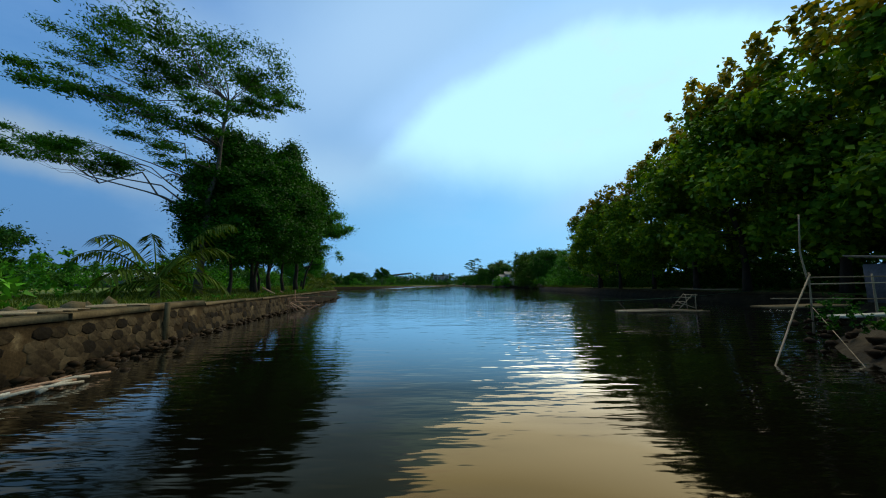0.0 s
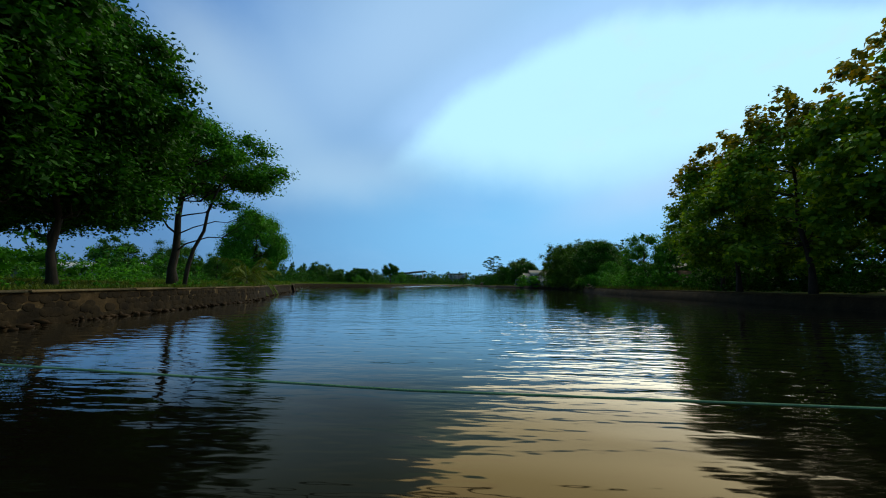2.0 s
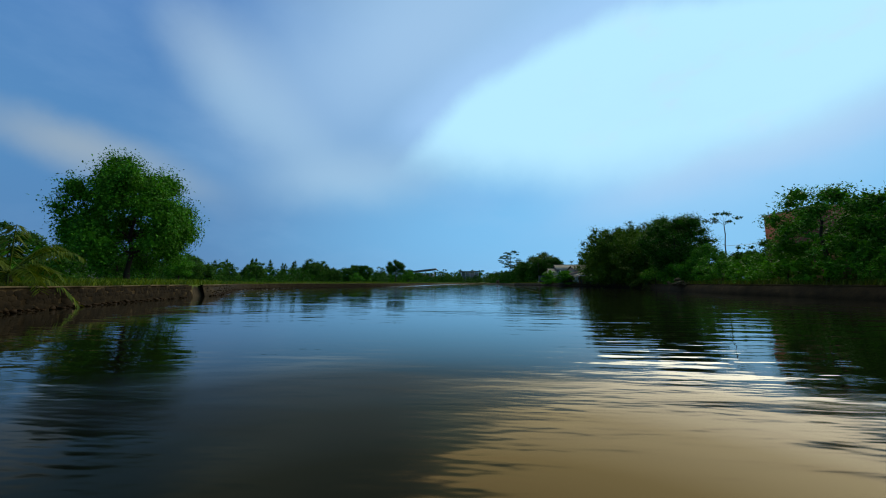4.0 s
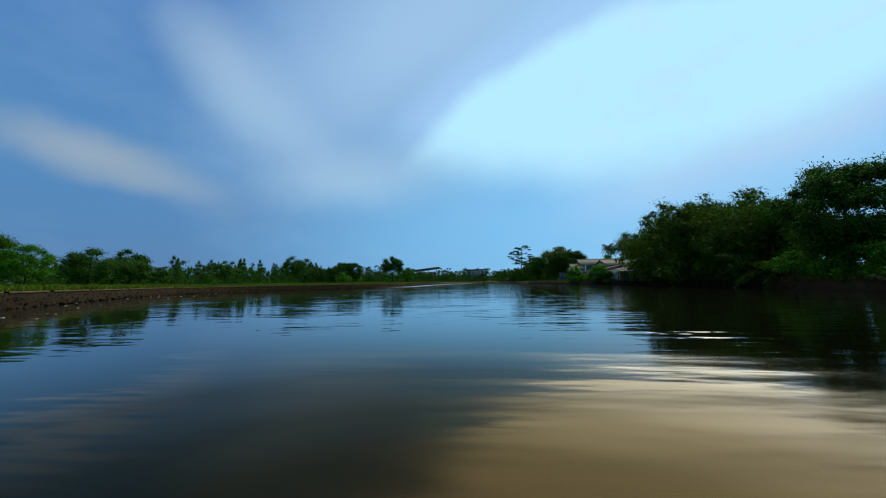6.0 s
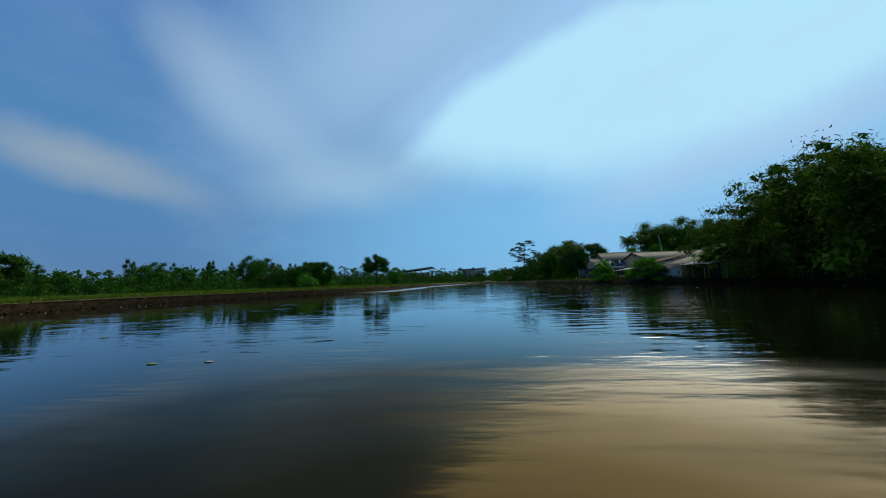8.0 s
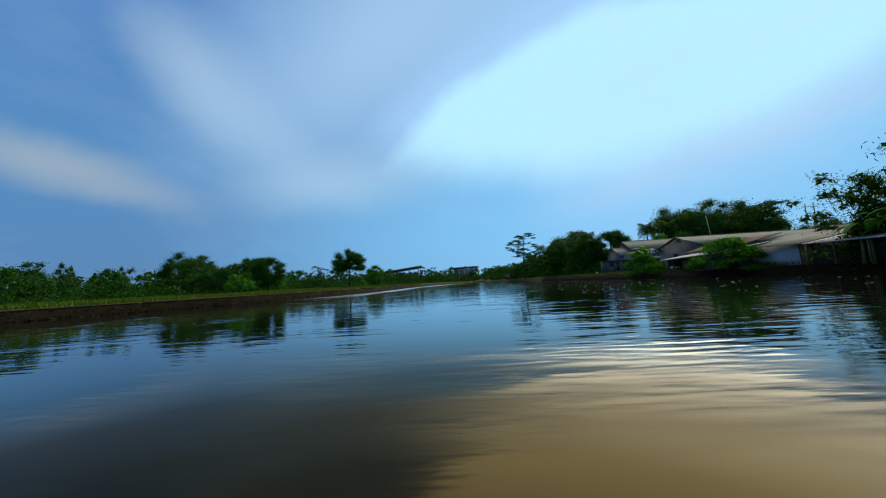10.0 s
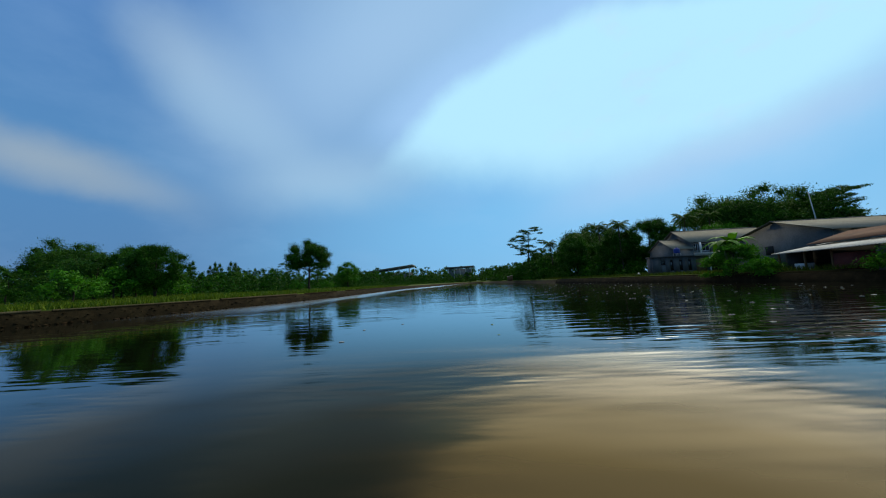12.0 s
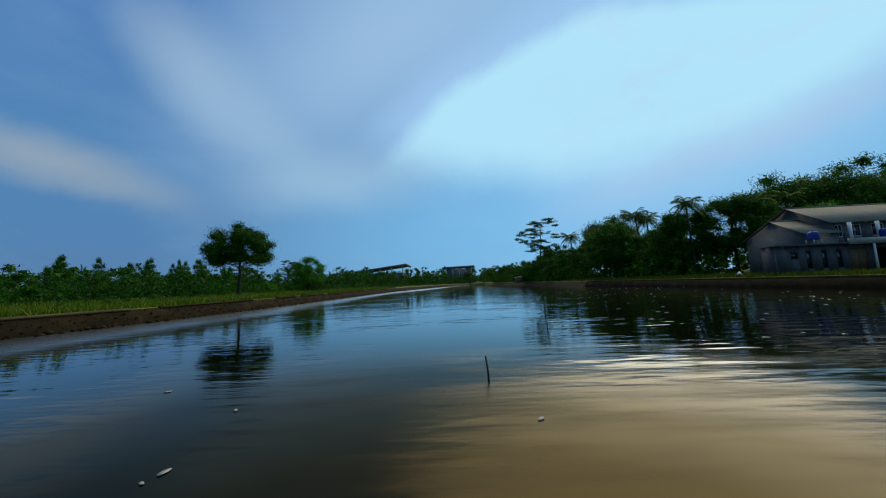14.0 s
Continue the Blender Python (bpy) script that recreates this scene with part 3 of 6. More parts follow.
thing("ground", "grassy green and brown earth land round the pond", "ground", kind="structure",
               mesh=mesh_of("ground", np.column_stack([gv, gz]), np.array([tuple(f) for f in tri[2]]), [ground_material()], smooth=True))
s = Solid().add([(-320, -70, 0), (320, -70, 0), (320, 420, 0), (-320, 420, 0)], [(0, 1, 2, 3)])
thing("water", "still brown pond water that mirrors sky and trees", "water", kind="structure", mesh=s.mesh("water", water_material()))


def ground_at(x, y):
    d = shore_distance([(x, y)])
    return float(land_height(np.array([x]), np.array([y]), d)[0])


# ---- the kinds of trees ----
def trunk_line(h, lean=(0, 0), n=8, bend=0.05, seed=1):
    r = np.random.default_rng(seed)
    t = np.linspace(0, 1, n)
    p = np.stack([lean[0] * t ** 1.3, lean[1] * t ** 1.3, h * t], 1)
    p[1:-1, :2] += r.normal(size=(n - 2, 2)) * bend * h * 0.25
    p[0, 2] = -0.3
    return p


def taper(a, b, n=8, flare=1.5):
    r = np.linspace(a, b, n)
    r[0] *= flare
    return r


# tall airy tree with flat, feathery pads; x, y, z, half width, half height of each pad
PADS = [(-0.7, -2.5, 14.7, 3.5, 1.1), (-0.3, 1.5, 16.5, 3.6, 1.3), (1.7, 3.0, 15.2, 2.7, 1.2), (5.0, -1.0, 11.8, 1.4, 0.7), (-6.8, 0.5, 18.2, 2.4, 0.9), (-11.3, 2.5, 18.0, 2.7, 0.9),
        (-8.3, -2.0, 12.9, 2.1, 0.7), (-4.9, -2.5, 11.7, 2.4, 0.8), (-6.6, 1.5, 12.8, 2.9, 0.9), (-14.0, 3.0, 11.2, 2.6, 1.0), (-7.5, -1.0, 8.7, 2.6, 0.8), (-6.7, 0.5, 8.5, 2.1, 0.8),
        (-6.2, 2.5, 10.9, 2.3, 0.8), (0.2, -2.0, 9.8, 2.1, 0.6), (2.5, -2.5, 10.4, 1.8, 0.8), (1.7, 1.5, 12.6, 1.8, 0.9), (-3.3, 3.0, 15.2, 3.5, 1.0), (-2.9, -1.0, 13.7, 2.9, 0.9), (-1.6, 0.5, 8.6, 2.0, 0.6),
        (-11.0, -1.0, 9.4, 2.4, 0.8), (2.8, 0.8, 14.2, 2.2, 0.9)]


def feather_clumps(pads, seed, split=6, thick=0.2):
    """Breaks each flat pad into thin layers, so that the sky shows between them."""
    r = np.random.default_rng(seed)
    out = []
    for x, y, z, w, h in pads:
        for _ in range(split):
            a, f = r.uniform(0, 2 * PI), r.uniform(0.2, 0.85)
            out.append((np.array([x + math.cos(a) * w * f, y + math.sin(a) * w * f * 0.9, z + r.normal() * h * 0.4]), np.array([w * 0.42, w * 0.42, thick])))
    return out


tree_meshes("feather", trunk_line(12.5, (1.0, 0.3), 9, 0.03, 3), taper(0.21, 0.08, 9), feather_clumps(PADS, 5, 9, 0.16), BARK_PALE, LEAF_FEATHER, 800, 0.21, 11, 0.36, 0.9, 0.5, 0.4, 3, 0.25, core=0, every=5)
r0 = np.random.default_rng(21)
for i, key in enumerate(("shade_a", "shade_b", "shade_c")):
    rr = np.random.default_rng(30 + i)
    clumps = oval_crown(rr, 104, (0.6 * i - 0.6, 0, 7.45), (5.0, 5.0, 5.85), 1.1, 0.72, -0.9)
    tree_meshes(key, trunk_line(10.5, (rr.normal() * 0.7, rr.normal() * 0.7), 8, 0.06, 40 + i), taper(0.14, 0.05), clumps, BARK, LEAF_DARK, 500, 0.235, 50 + i, 0.5, 0.7, 0.36, 0.28, 0, core=0.55)
clumps = oval_crown(np.random.default_rng(61), 80, (0.4, 0, 8.5), (5.6, 4.8, 3.5), 1.25, 0.6, -0.55)
clumps += [(np.array(c), np.array(q)) for c, q in (((5.6, 0.6, 7.6), (1.3, 1.2, 0.6)), ((6.3, 0.9, 8.1), (1.0, 1.0, 0.5)), ((-3.6, 0, 5.2), (1.3, 1.3, 0.6)), ((3.4, 0.3, 5.6), (1.2, 1.2, 0.5)), ((5.2, 1.0, 4.2), (0.62, 0.55, 0.6)), ((4.9, 0.9, 4.9), (0.45, 0.4, 0.4)))]
tree_meshes("umbrella", trunk_line(8.2, (0.2, 0), 8, 0.05, 62), taper(0.27, 0.10), clumps, BARK, LEAF_FRESH, 560, 0.22, 63, 0.5, 0.8, 0.4, 0.35, 1,
            core=0.45, stems=[(trunk_line(7.4, (2.6, -0.5), 7, 0.04, 64) + np.array([0.9, -0.2, 0]), np.linspace(0.14, 0.06, 7))])
for i, key in enumerate(("teak_a", "teak_b", "teak_c")):
    rr = np.random.default_rng(70 + i)
    clumps = oval_crown(rr, 76, (-1.0, 0, 7.2), (5.0, 4.4, 6.2), 1.15, 0.7, -0.95)
    tree_meshes(key, trunk_line(12.5, (rr.normal() * 0.5, rr.normal() * 0.5), 8, 0.03, 80 + i), taper(0.2, 0.05), clumps, BARK, LEAF_TEAK, 150, 0.35, 90 + i, 0.72, 0.5, 0.3, 0.25, 0, 0.45, core=0.42, least=0.8, below=7.0)
    tops = []
    for k in range(34):
        a, h = rr.uniform(0, 2 * PI), rr.uniform(0.0, 1.0)
        out = (4.6 - 3.4 * h) * rr.uniform(0.55, 1.0)
        tops.append((np.array([-0.9 + math.cos(a) * out, math.sin(a) * out, 10.4 + 4.6 * h]), np.array([0.42, 0.42, 0.55]) * rr.uniform(0.7, 1.25)))
    for c, q in clumps:
        if c[2] > 10.2:
            tops.append((c + np.array([0, 0, 0.7]), q * 0.7))
    TREES[key] += (foliage("dry_top_" + key, tops, 150, 0.36, LEAF_TEAK_YELLOW, rr, 0, False, 0.6, 0.4, 0.75, 0.5),)
for i, (key, h, w, leaf) in enumerate((("round_a", 8.5, 3.6, LEAF_FRESH), ("round_b", 7.0, 3.6, LEAF_FAR), ("round_c", 10.0, 4.4, LEAF_FAR))):
    rr = np.random.default_rng(100 + i)
    clumps = oval_crown(rr, 44, (0, 0, h * 0.54), (w, w, h * 0.44), w * 0.30, 0.75, -0.9)
    tree_meshes(key, trunk_line(h * 0.7, (rr.normal() * 0.3, rr.normal() * 0.3), 7, 0.05, 110 + i), taper(0.2, 0.06, 7), clumps, BARK, leaf, 420, 0.20, 120 + i, 0.55, 0.7, 0.35, 0.3, far=True, every=3, core=0.5)
    tree_meshes("far_" + key[-1], trunk_line(h * 0.7, (rr.normal() * 0.3, rr.normal() * 0.3), 6, 0.05, 115 + i), taper(0.2, 0.06, 6), clumps, BARK, LEAF_FAR, 110, 0.40, 220 + i, 0.6, 0.7, 0.35, 0.3, far=True, every=6, core=0.55)
clumps = oval_crown(np.random.default_rng(125), 96, (0, 0, 5.4), (5.6, 5.6, 5.0), 1.5, 0.75, -0.9)
tree_meshes("dome", trunk_line(7.5, (0.2, 0), 7, 0.05, 126), taper(0.25, 0.08, 7), clumps, BARK, LEAF_FRESH, 380, 0.23, 127, 0.55, 0.7, 0.35, 0.3, every=2, core=0.6)
clumps = oval_crown(np.random.default_rng(130), 62, (0, 0, 6.9), (4.3, 4.3, 3.4), 1.15, 0.75, -0.75)
tree_meshes("lone", trunk_line(7.0, (0.2, 0), 8, 0.03, 131), taper(0.24, 0.08), clumps, BARK, LEAF_DARK, 620, 0.22, 132, 0.55, 0.7, 0.4, 0.42, core=0.55)
clumps = oval_crown(np.random.default_rng(133), 84, (0, 0, 6.1), (4.6, 4.6, 4.6), 1.2, 0.75, -0.9)
tree_meshes("mango", trunk_line(7.5, (0.2, 0.1), 8, 0.04, 134), taper(0.28, 0.08), clumps, BARK, LEAF_DARK, 520, 0.22, 135, 0.5, 0.7, 0.35, 0.3, far=True, every=2, core=0.6)
FLAT = []
for k in range(32):
    a, h = r0.uniform(0, 2 * PI), k / 31
    out = (2.2 + 4.2 * math.sin(PI * (0.25 + 0.6 * h))) * r0.uniform(0.25, 1.0)
    FLAT.append((math.cos(a) * out, math.sin(a) * out, 8.0 + 8.6 * h, r0.uniform(1.5, 2.8), 0.5))
tree_meshes("flat_top", trunk_line(14.5, (0.6, 0), 9, 0.04, 140), taper(0.3, 0.08, 9), feather_clumps(FLAT, 141, 6, 0.20), BARK, LEAF_FAR, 230, 0.30, 142, 0.5, 0.9, 0.4, 0.3, far=True, every=6, core=0)
clumps = oval_crown(np.random.default_rng(150), 26, (0, 0, 1.3), (2.1, 2.1, 1.5), 0.62, 0.8, -0.5)
tree_meshes("bush", trunk_line(1.4, (0.1, 0), 5, 0.05, 151), taper(0.08, 0.03, 5), clumps, BARK, LEAF_FRESH, 300, 0.19, 152, 0.5, 0.7, 0.4, 0.2, far=True, every=4, core=0.6)
rr = np.random.default_rng(155)
clumps = []
for k in range(64):
    a, f, z = rr.uniform(0, 2 * PI), rr.uniform(0.25, 1.0) ** 0.6, rr.uniform(0, 1)
    wide = 3.9 * math.sqrt(max(0.12, 1 - (z * 0.96) ** 2))
    clumps.append((np.array([math.cos(a) * wide * f * 0.72, math.sin(a) * wide * f * 1.1, 0.1 + 3.2 * z - 0.3 * f]), np.array([1.0, 1.1, 0.38])))
tree_meshes("droopy_bush", trunk_line(2.0, (0.1, 0), 5, 0.05, 156), taper(0.12, 0.04, 5), clumps, BARK, LEAF_FRESH, 430, 0.18, 157, 0.3, 0.6, 0.4, 0.2, 0, 0.5, every=2, core=0.62)
clumps = [(np.array([rx, ry, z]), np.array([w, w, 0.9])) for z, w in ((1.2, 1.2), (2.2, 1.2), (3.3, 1.1), (4.6, 1.0), (5.9, 0.85), (7.2, 0.65), (8.4, 0.4)) for rx, ry in (r0.normal(size=(3, 2)) * w * 0.6)]
tree_meshes("casuarina", trunk_line(8.6, (0.1, 0), 7, 0.02, 160), taper(0.14, 0.03, 7), clumps, BARK, LEAF_FAR, 300, 0.30, 161, 0.3, 0.5, 0.4, 0.2, far=True, every=4, core=0.55)
thin = [(np.array([math.cos(a) * d, math.sin(a) * d, z]), np.array([0.55, 0.55, 0.3])) for a, d, z in ((0.2, 1.6, 8.6), (1.3, 1.3, 9.1), (2.4, 1.7, 8.7), (3.4, 1.9, 8.3), (4.4, 1.2, 9.3), (5.4, 1.6, 8.8), (0, 0.2, 9.6), (3.1, 0.8, 9.5))]
tree_meshes("thin", trunk_line(8.0, (0.3, 0), 7, 0.03, 170), taper(0.10, 0.05, 7), thin, BARK_PALE, LEAF_DARK, 170, 0.34, 171, 0.4, 0.6, 0.5, 0.75, core=0.35)


def bamboo_meshes(key, seed, n=34, h=12.5):
    """A clump of arching culms whose leafy tops hang over."""
    r = np.random.default_rng(seed)
    wood, clumps = Solid(), []
    for _ in range(n):
        a, out, hh = r.uniform(0, 2 * PI), r.uniform(1.0, 6.0), h * r.uniform(0.65, 1.05)
        base = np.array([math.cos(a), math.sin(a), 0]) * r.uniform(0, 1.4)
        t = np.linspace(0, 1, 9)
        p = base + np.stack([math.cos(a) * out * t ** 2.0, math.sin(a) * out * t ** 2.0, hh * (t - 0.30 * t ** 4)], 1)
        p[0, 2] = -0.2
        wood.tube(p, np.linspace(0.05, 0.012, 9), 5, False)
        for f in np.linspace(0.2, 1.0, 9):
            c = np.array([np.interp(f, t, p[:, k]) for k in range(3)])
            s = 1.25 * (1.15 - 0.35 * f)
            clumps.append((c + r.normal(size=3) * 0.4, np.array([s, s, s * 0.75])))
            if f > 0.6:
                for _ in range(2):
                    clumps.append((c + np.array([math.cos(a) * 0.5, math.sin(a) * 0.5, -r.uniform(1.0, 0.8 * c[2] + 0.5)]), np.array([s, s, s * 1.1])))
    TREES[key] = (wood.mesh("culms_" + key, BAMBOO_GREEN, True), foliage("crown_" + key, clumps, 60, 0.30, LEAF_BAMBOO, r, 0.32, False, 0.4, 0.5, 0.2, 0.7))


bamboo_meshes("bamboo_a", 180)
bamboo_meshes("bamboo_b", 181, 28, 11.0)


def frond(wood, leaf_v, leaf_q, base, a, length, rise, r, leaflet=0.5, n=26, droop=0.55):
    """One feather leaf: an arching stalk with two rows of hanging leaflets."""
    t = np.linspace(0, 1, 9)
    out = np.array([math.cos(a), math.sin(a), 0])
    p = np.asarray(base) + out * (length * t * (1 - 0.12 * t))[:, None] + np.array([0, 0, 1.0]) * (length * (rise * t - droop * t ** 2.2))[:, None]
    wood.tube(p, np.linspace(0.035, 0.008, 9), 4, False)
    side = np.array([-out[1], out[0], 0])
    for k in np.linspace(0.12, 1.0, n):
        c = np.array([np.interp(k, t, p[:, i]) for i in range(3)])
        ln = leaflet * (0.45 + 0.9 * math.sin(min(1.0, k * 1.05) * PI * 0.86)) * r.uniform(0.85, 1.1)
        for sgn in (-1, 1):
            d = unit(side * sgn * 0.9 + out * 0.45 + np.array([0, 0, -0.45 + 0.2 * r.normal()]))
            wv = unit(np.cross(d, [0, 0, 1.0])) * 0.028 * (1 + leaflet)
            i0 = len(leaf_v)
            leaf_v += [c, c + d * ln * 0.4 + wv, c + d * ln + np.array([0, 0, -0.12 * ln]), c + d * ln * 0.4 - wv]
            leaf_q.append((i0, i0 + 1, i0 + 2, i0 + 3))


def palm_meshes(key, seed, trunk_h, length, n, leaf, leaflet=0.5, low=-0.2):
    r = np.random.default_rng(seed)
    wood, v, q = Solid(), [], []
    p = trunk_line(max(trunk_h, 0.3), (0.06 * trunk_h, 0), 8, 0.02, seed)
    wood.tube(p, taper(0.2 if trunk_h < 3 else 0.16, 0.11, 8, 1.6), 8)
    stalks = Solid()
    for i in range(n):
        a = i * 2.399 + r.normal() * 0.15
        f = i / n
        frond(stalks, v, q, p[-1] + np.array([0, 0, 0.05]), a, length * r.uniform(0.85, 1.1), 1.15 - 1.1 * f + low * f, r, leaflet, 26, 0.6)
    stalks.add(v, q)
    TREES[key] = (wood.mesh("trunk_" + key, BARK_PALE if trunk_h > 3 else BARK, True), stalks.mesh("crown_" + key, leaf))


palm_meshes("young_palm", 200, 0.5, 3.3, 15, LEAF_PALM, 0.55)
palm_meshes("coconut", 201, 9.9, 2.3, 24, LEAF_FAR, 0.55, -0.7)


def banana_meshes(key, seed):
    r = np.random.default_rng(seed)
    wood, v, q = Solid(), [], []
    for st in range(4):
        b = np.array([r.normal() * 0.5, r.normal() * 0.5, 0])
        h = r.uniform(1.8, 2.8)
        wood.tube([b + [0, 0, -0.2], b + [0.02, 0, h * 0.5], b + [0.05, 0.02, h]], [0.14, 0.11, 0.06], 8)
        for i in range(7):
            a, ln, w = i * 2.4 + st, r.uniform(1.7, 2.4), r.uniform(0.26, 0.34)
            out, side = np.array([math.cos(a), math.sin(a), 0]), np.array([-math.sin(a), math.cos(a), 0])
            t = np.linspace(0, 1, 8)
            rise = r.uniform(0.6, 1.3)
            mid = b + [0.05, 0.02, h] + out * (ln * t * 0.85)[:, None] + np.array([0, 0, 1.0]) * (ln * (rise * t - 0.95 * t ** 2))[:, None]
            wide = w * np.sin(np.clip(t * 1.02 + 0.06, 0, 1) * PI) ** 0.6
            i0 = len(v)
            for k in range(8):
                v += [mid[k] - side * wide[k] - [0, 0, 0.25 * wide[k]], mid[k], mid[k] + side * wide[k] - [0, 0, 0.25 * wide[k]]]
            for k in range(7):
                for j in (0, 1):
                    q.append((i0 + 3 * k + j, i0 + 3 * k + j + 1, i0 + 3 * k + j + 4, i0 + 3 * k + j + 3))
    TREES[key] = (wood.mesh("trunk_" + key, BAMBOO_GREEN, True), Solid().add(v, q).mesh("crown_" + key, LEAF_BANANA))


banana_meshes("banana", 210)


def plant(key, name, label, x, y, scale=1.0, turn=0.0, category="tree", group="", tall=1.0, sink=0.05):
    return plant_tree(key, name, label, x, y, ground_at(x, y) - sink, scale, turn, category, group, tall)


# ---- the left bank, from near to far ----
plant("feather", "tree", "tall airy tree with pale trunk and feathery flat pads", -14.6, 19.6, 0.98)
for key, x, y, sc, turn, tall in (("shade_c", -13.6, 20.9, 0.74, 70, 0.86), ("shade_a", -13.3, 23.5, 0.86, 20, 0.88), ("shade_b", -15.0, 26.0, 1.0, 120, 1.0), ("shade_c", -14.7, 28.0, 1.0, 250, 1.03), ("shade_a", -16.2, 30.7, 1.0, 310, 1.02), ("shade_b", -16.2, 33.6, 1.0, 40, 0.98), ("shade_c", -20.5, 36.6, 0.86, 150, 0.98)):
    plant(key, "tree", "dense dark green shade tree on the grassy bank", x, y, sc, turn, group="shade trees on the bank", tall=tall)
plant("umbrella", "tree", "bright green spreading tree with two pale stems", -18.7, 42.0, 1.0, 0)
plant("dome", "tree", "round fresh green tree down to the grass", -27.6, 64.2, 0.74, 30, tall=1.36)
for x, y, sc, turn in ((-12.9, 14.8, 1.0, 10), (-17.5, 47.7, 0.72, 80), (-19.8, 52.7, 0.75, 200)):
    plant("young_palm", "palm", "young yellowish green coconut palm on the bank", x, y, sc, turn, "palm", "young palms on the bank", 1.45)
LEFT_TREES = [("round_c", -49.5, 86, 0.66), ("round_a", -45.5, 87.5, 0.55), ("round_c", -57.5, 84, 0.9), ("round_b", -57.8, 102, 0.85), ("round_c", -72, 120, 0.62), ("round_b", -66, 112, 0.75), ("round_c", -60, 166, 0.92), ("round_c", -65, 168, 1.0), ("mango", -43.4, 158.6, 0.64), ("mango", -39.3, 156.9, 0.62), ("round_b", -52, 160, 0.8),
              ("round_b", -44.5, 155, 0.8), ("round_a", -31.8, 201.5, 0.86), ("round_b", -33, 206, 0.7), ("flat_top", -62, 230, 0.55), ("flat_top", -58, 245, 0.6)]
for key, x, y, sc in LEFT_TREES:
    plant(key, "tree", "green broadleaf tree on the far grassy bank", x, y, sc, (x * 37 + y * 11) % 360, group="trees on the meadow")
for x, y, sc, turn in ((-38.6, 148.2, 1.15, 40), (-41.8, 154.6, 1.35, 130), (-39.0, 158.2, 1.1, 250), (-44.5, 158.0, 1.3, 300), (-36.0, 184.0, 0.8, 10), (-31.5, 187.5, 0.7, 90)):
    plant("bush", "bush", "leafy bush at the foot of a meadow tree", x, y, sc, turn, "bush", "bushes in the meadow")
plant("lone", "tree", "dark round tree with a bare trunk on the bank", -34.3, 185.4, 1.0, 60)
plant("round_b", "tree", "small leafy tree at the meadow edge", -20.6, 13.4, 0.66, 70)
count = 0
while count < 100:
    y = rng.uniform(75, 420)
    x = -rng.uniform(0.24 * y + 16, 0.85 * y + 70)
    if shore_distance([(x, y)])[0] < 14 or (y < 110 and x > -48):
        continue
    key = ("far_a", "far_b", "far_c", "casuarina", "far_b", "far_c", "bush", "flat_top")[count % 8]
    plant(key, "tree" if key != "bush" else "bush", "dull green tree in the distant tree line", x, y, rng.uniform(0.45, 0.95) if key != "flat_top" else 0.5, rng.uniform(0, 360), group="distant trees")
    count += 1
for i in range(46):
    x, y = rng.uniform(-190, 70), rng.uniform(365, 560)
    plant(("far_b", "far_c", "far_a", "casuarina")[i % 4], "tree", "dull green tree in the distant tree line", x, y, rng.uniform(0.8, 1.3), rng.uniform(0, 360), group="distant trees")

for i in range(26):
    f = i / 25
    plant("casuarina", "tree", "dark feathery casuarina in a distant row", -175 + 70 * f + rng.normal() * 5, 248 + 36 * f + rng.normal() * 9, rng.uniform(1.2, 1.95), rng.uniform(0, 360), group="casuarina row")

# ---- the right bank ----
for i, (x, y, sc) in enumerate(((23.9, 8.5, 0.98), (23.6, 14.0, 1.10), (23.8, 19.5, 1.20), (23.5, 25.5, 1.19), (24.2, 31.5, 1.06), (24.0, 37.5, 0.96), (23.4, 43.5, 0.92), (23.3, 49.0, 0.88), (26.2, 54.5, 0.86),
                                  (30.5, 11.5, 1.1), (31, 18, 1.15), (31.5, 25.5, 1.12), (30.5, 34, 1.04), (31.5, 42.5, 0.95), (30.5, 51, 0.85))):
    plant(("teak_a", "teak_b", "teak_c")[i % 3], "tree", "large-leaved teak tree, yellower at the top", x, y, sc, (0, 17, -21, 9)[i % 4], group="teak grove", tall=1.0)
plant("round_a", "tree", "round green tree beside a small hut", 26.2, 67.5, 0.95, 40)
plant("mango", "tree", "large dark green domed tree behind bushes", 28.4, 89.6, 0.95, 75)
plant("thin", "tree", "slender pale tree with a thin umbrella top", 34.0, 88.3, 1.0, 15)
for key, x, y, sc, turn in (("bamboo_a", 31.8, 118.0, 1.26, 0), ("bamboo_b", 32.2, 109.5, 1.34, 90), ("bamboo_a", 37.5, 113.0, 1.3, 140), ("bamboo_b", 31.8, 101.5, 1.12, 200), ("bamboo_b", 32.0, 126.3, 0.98, 30), ("bamboo_a", 37.0, 121.5, 1.2, 75)):
    plant(key, "bamboo", "dense drooping green bamboo clump at the water", x, y, sc, turn, "bamboo", "bamboo clumps")
for x, y, sc, turn in ((29.2, 98.6, 1.35, 30), (31.5, 74.5, 0.8, 120), (27.5, 80, 0.6, 200)):
    plant("young_palm", "palm", "low palm with long grey-green fronds", x, y, sc, turn, "palm", "low palms on the far bank")
for i, (key, x, y, sc) in enumerate((("bush", 25.5, 70, 0.9), ("bush", 25.4, 77, 0.9), ("bush", 26.8, 84, 1.2), ("bush", 28.5, 88.5, 1.3), ("bush", 27.8, 94, 1.0), ("round_a", 28.7, 84.0, 0.62), ("bush", 31.0, 104, 0.9), ("bush", 25.0, 63, 0.7), ("bush", 29.5, 79, 1.1), ("round_b", 33, 80, 0.7))):
    plant(key, "bush", "leafy green bush on the bank", x, y, sc, i * 57, "bush", "bushes on the far bank")
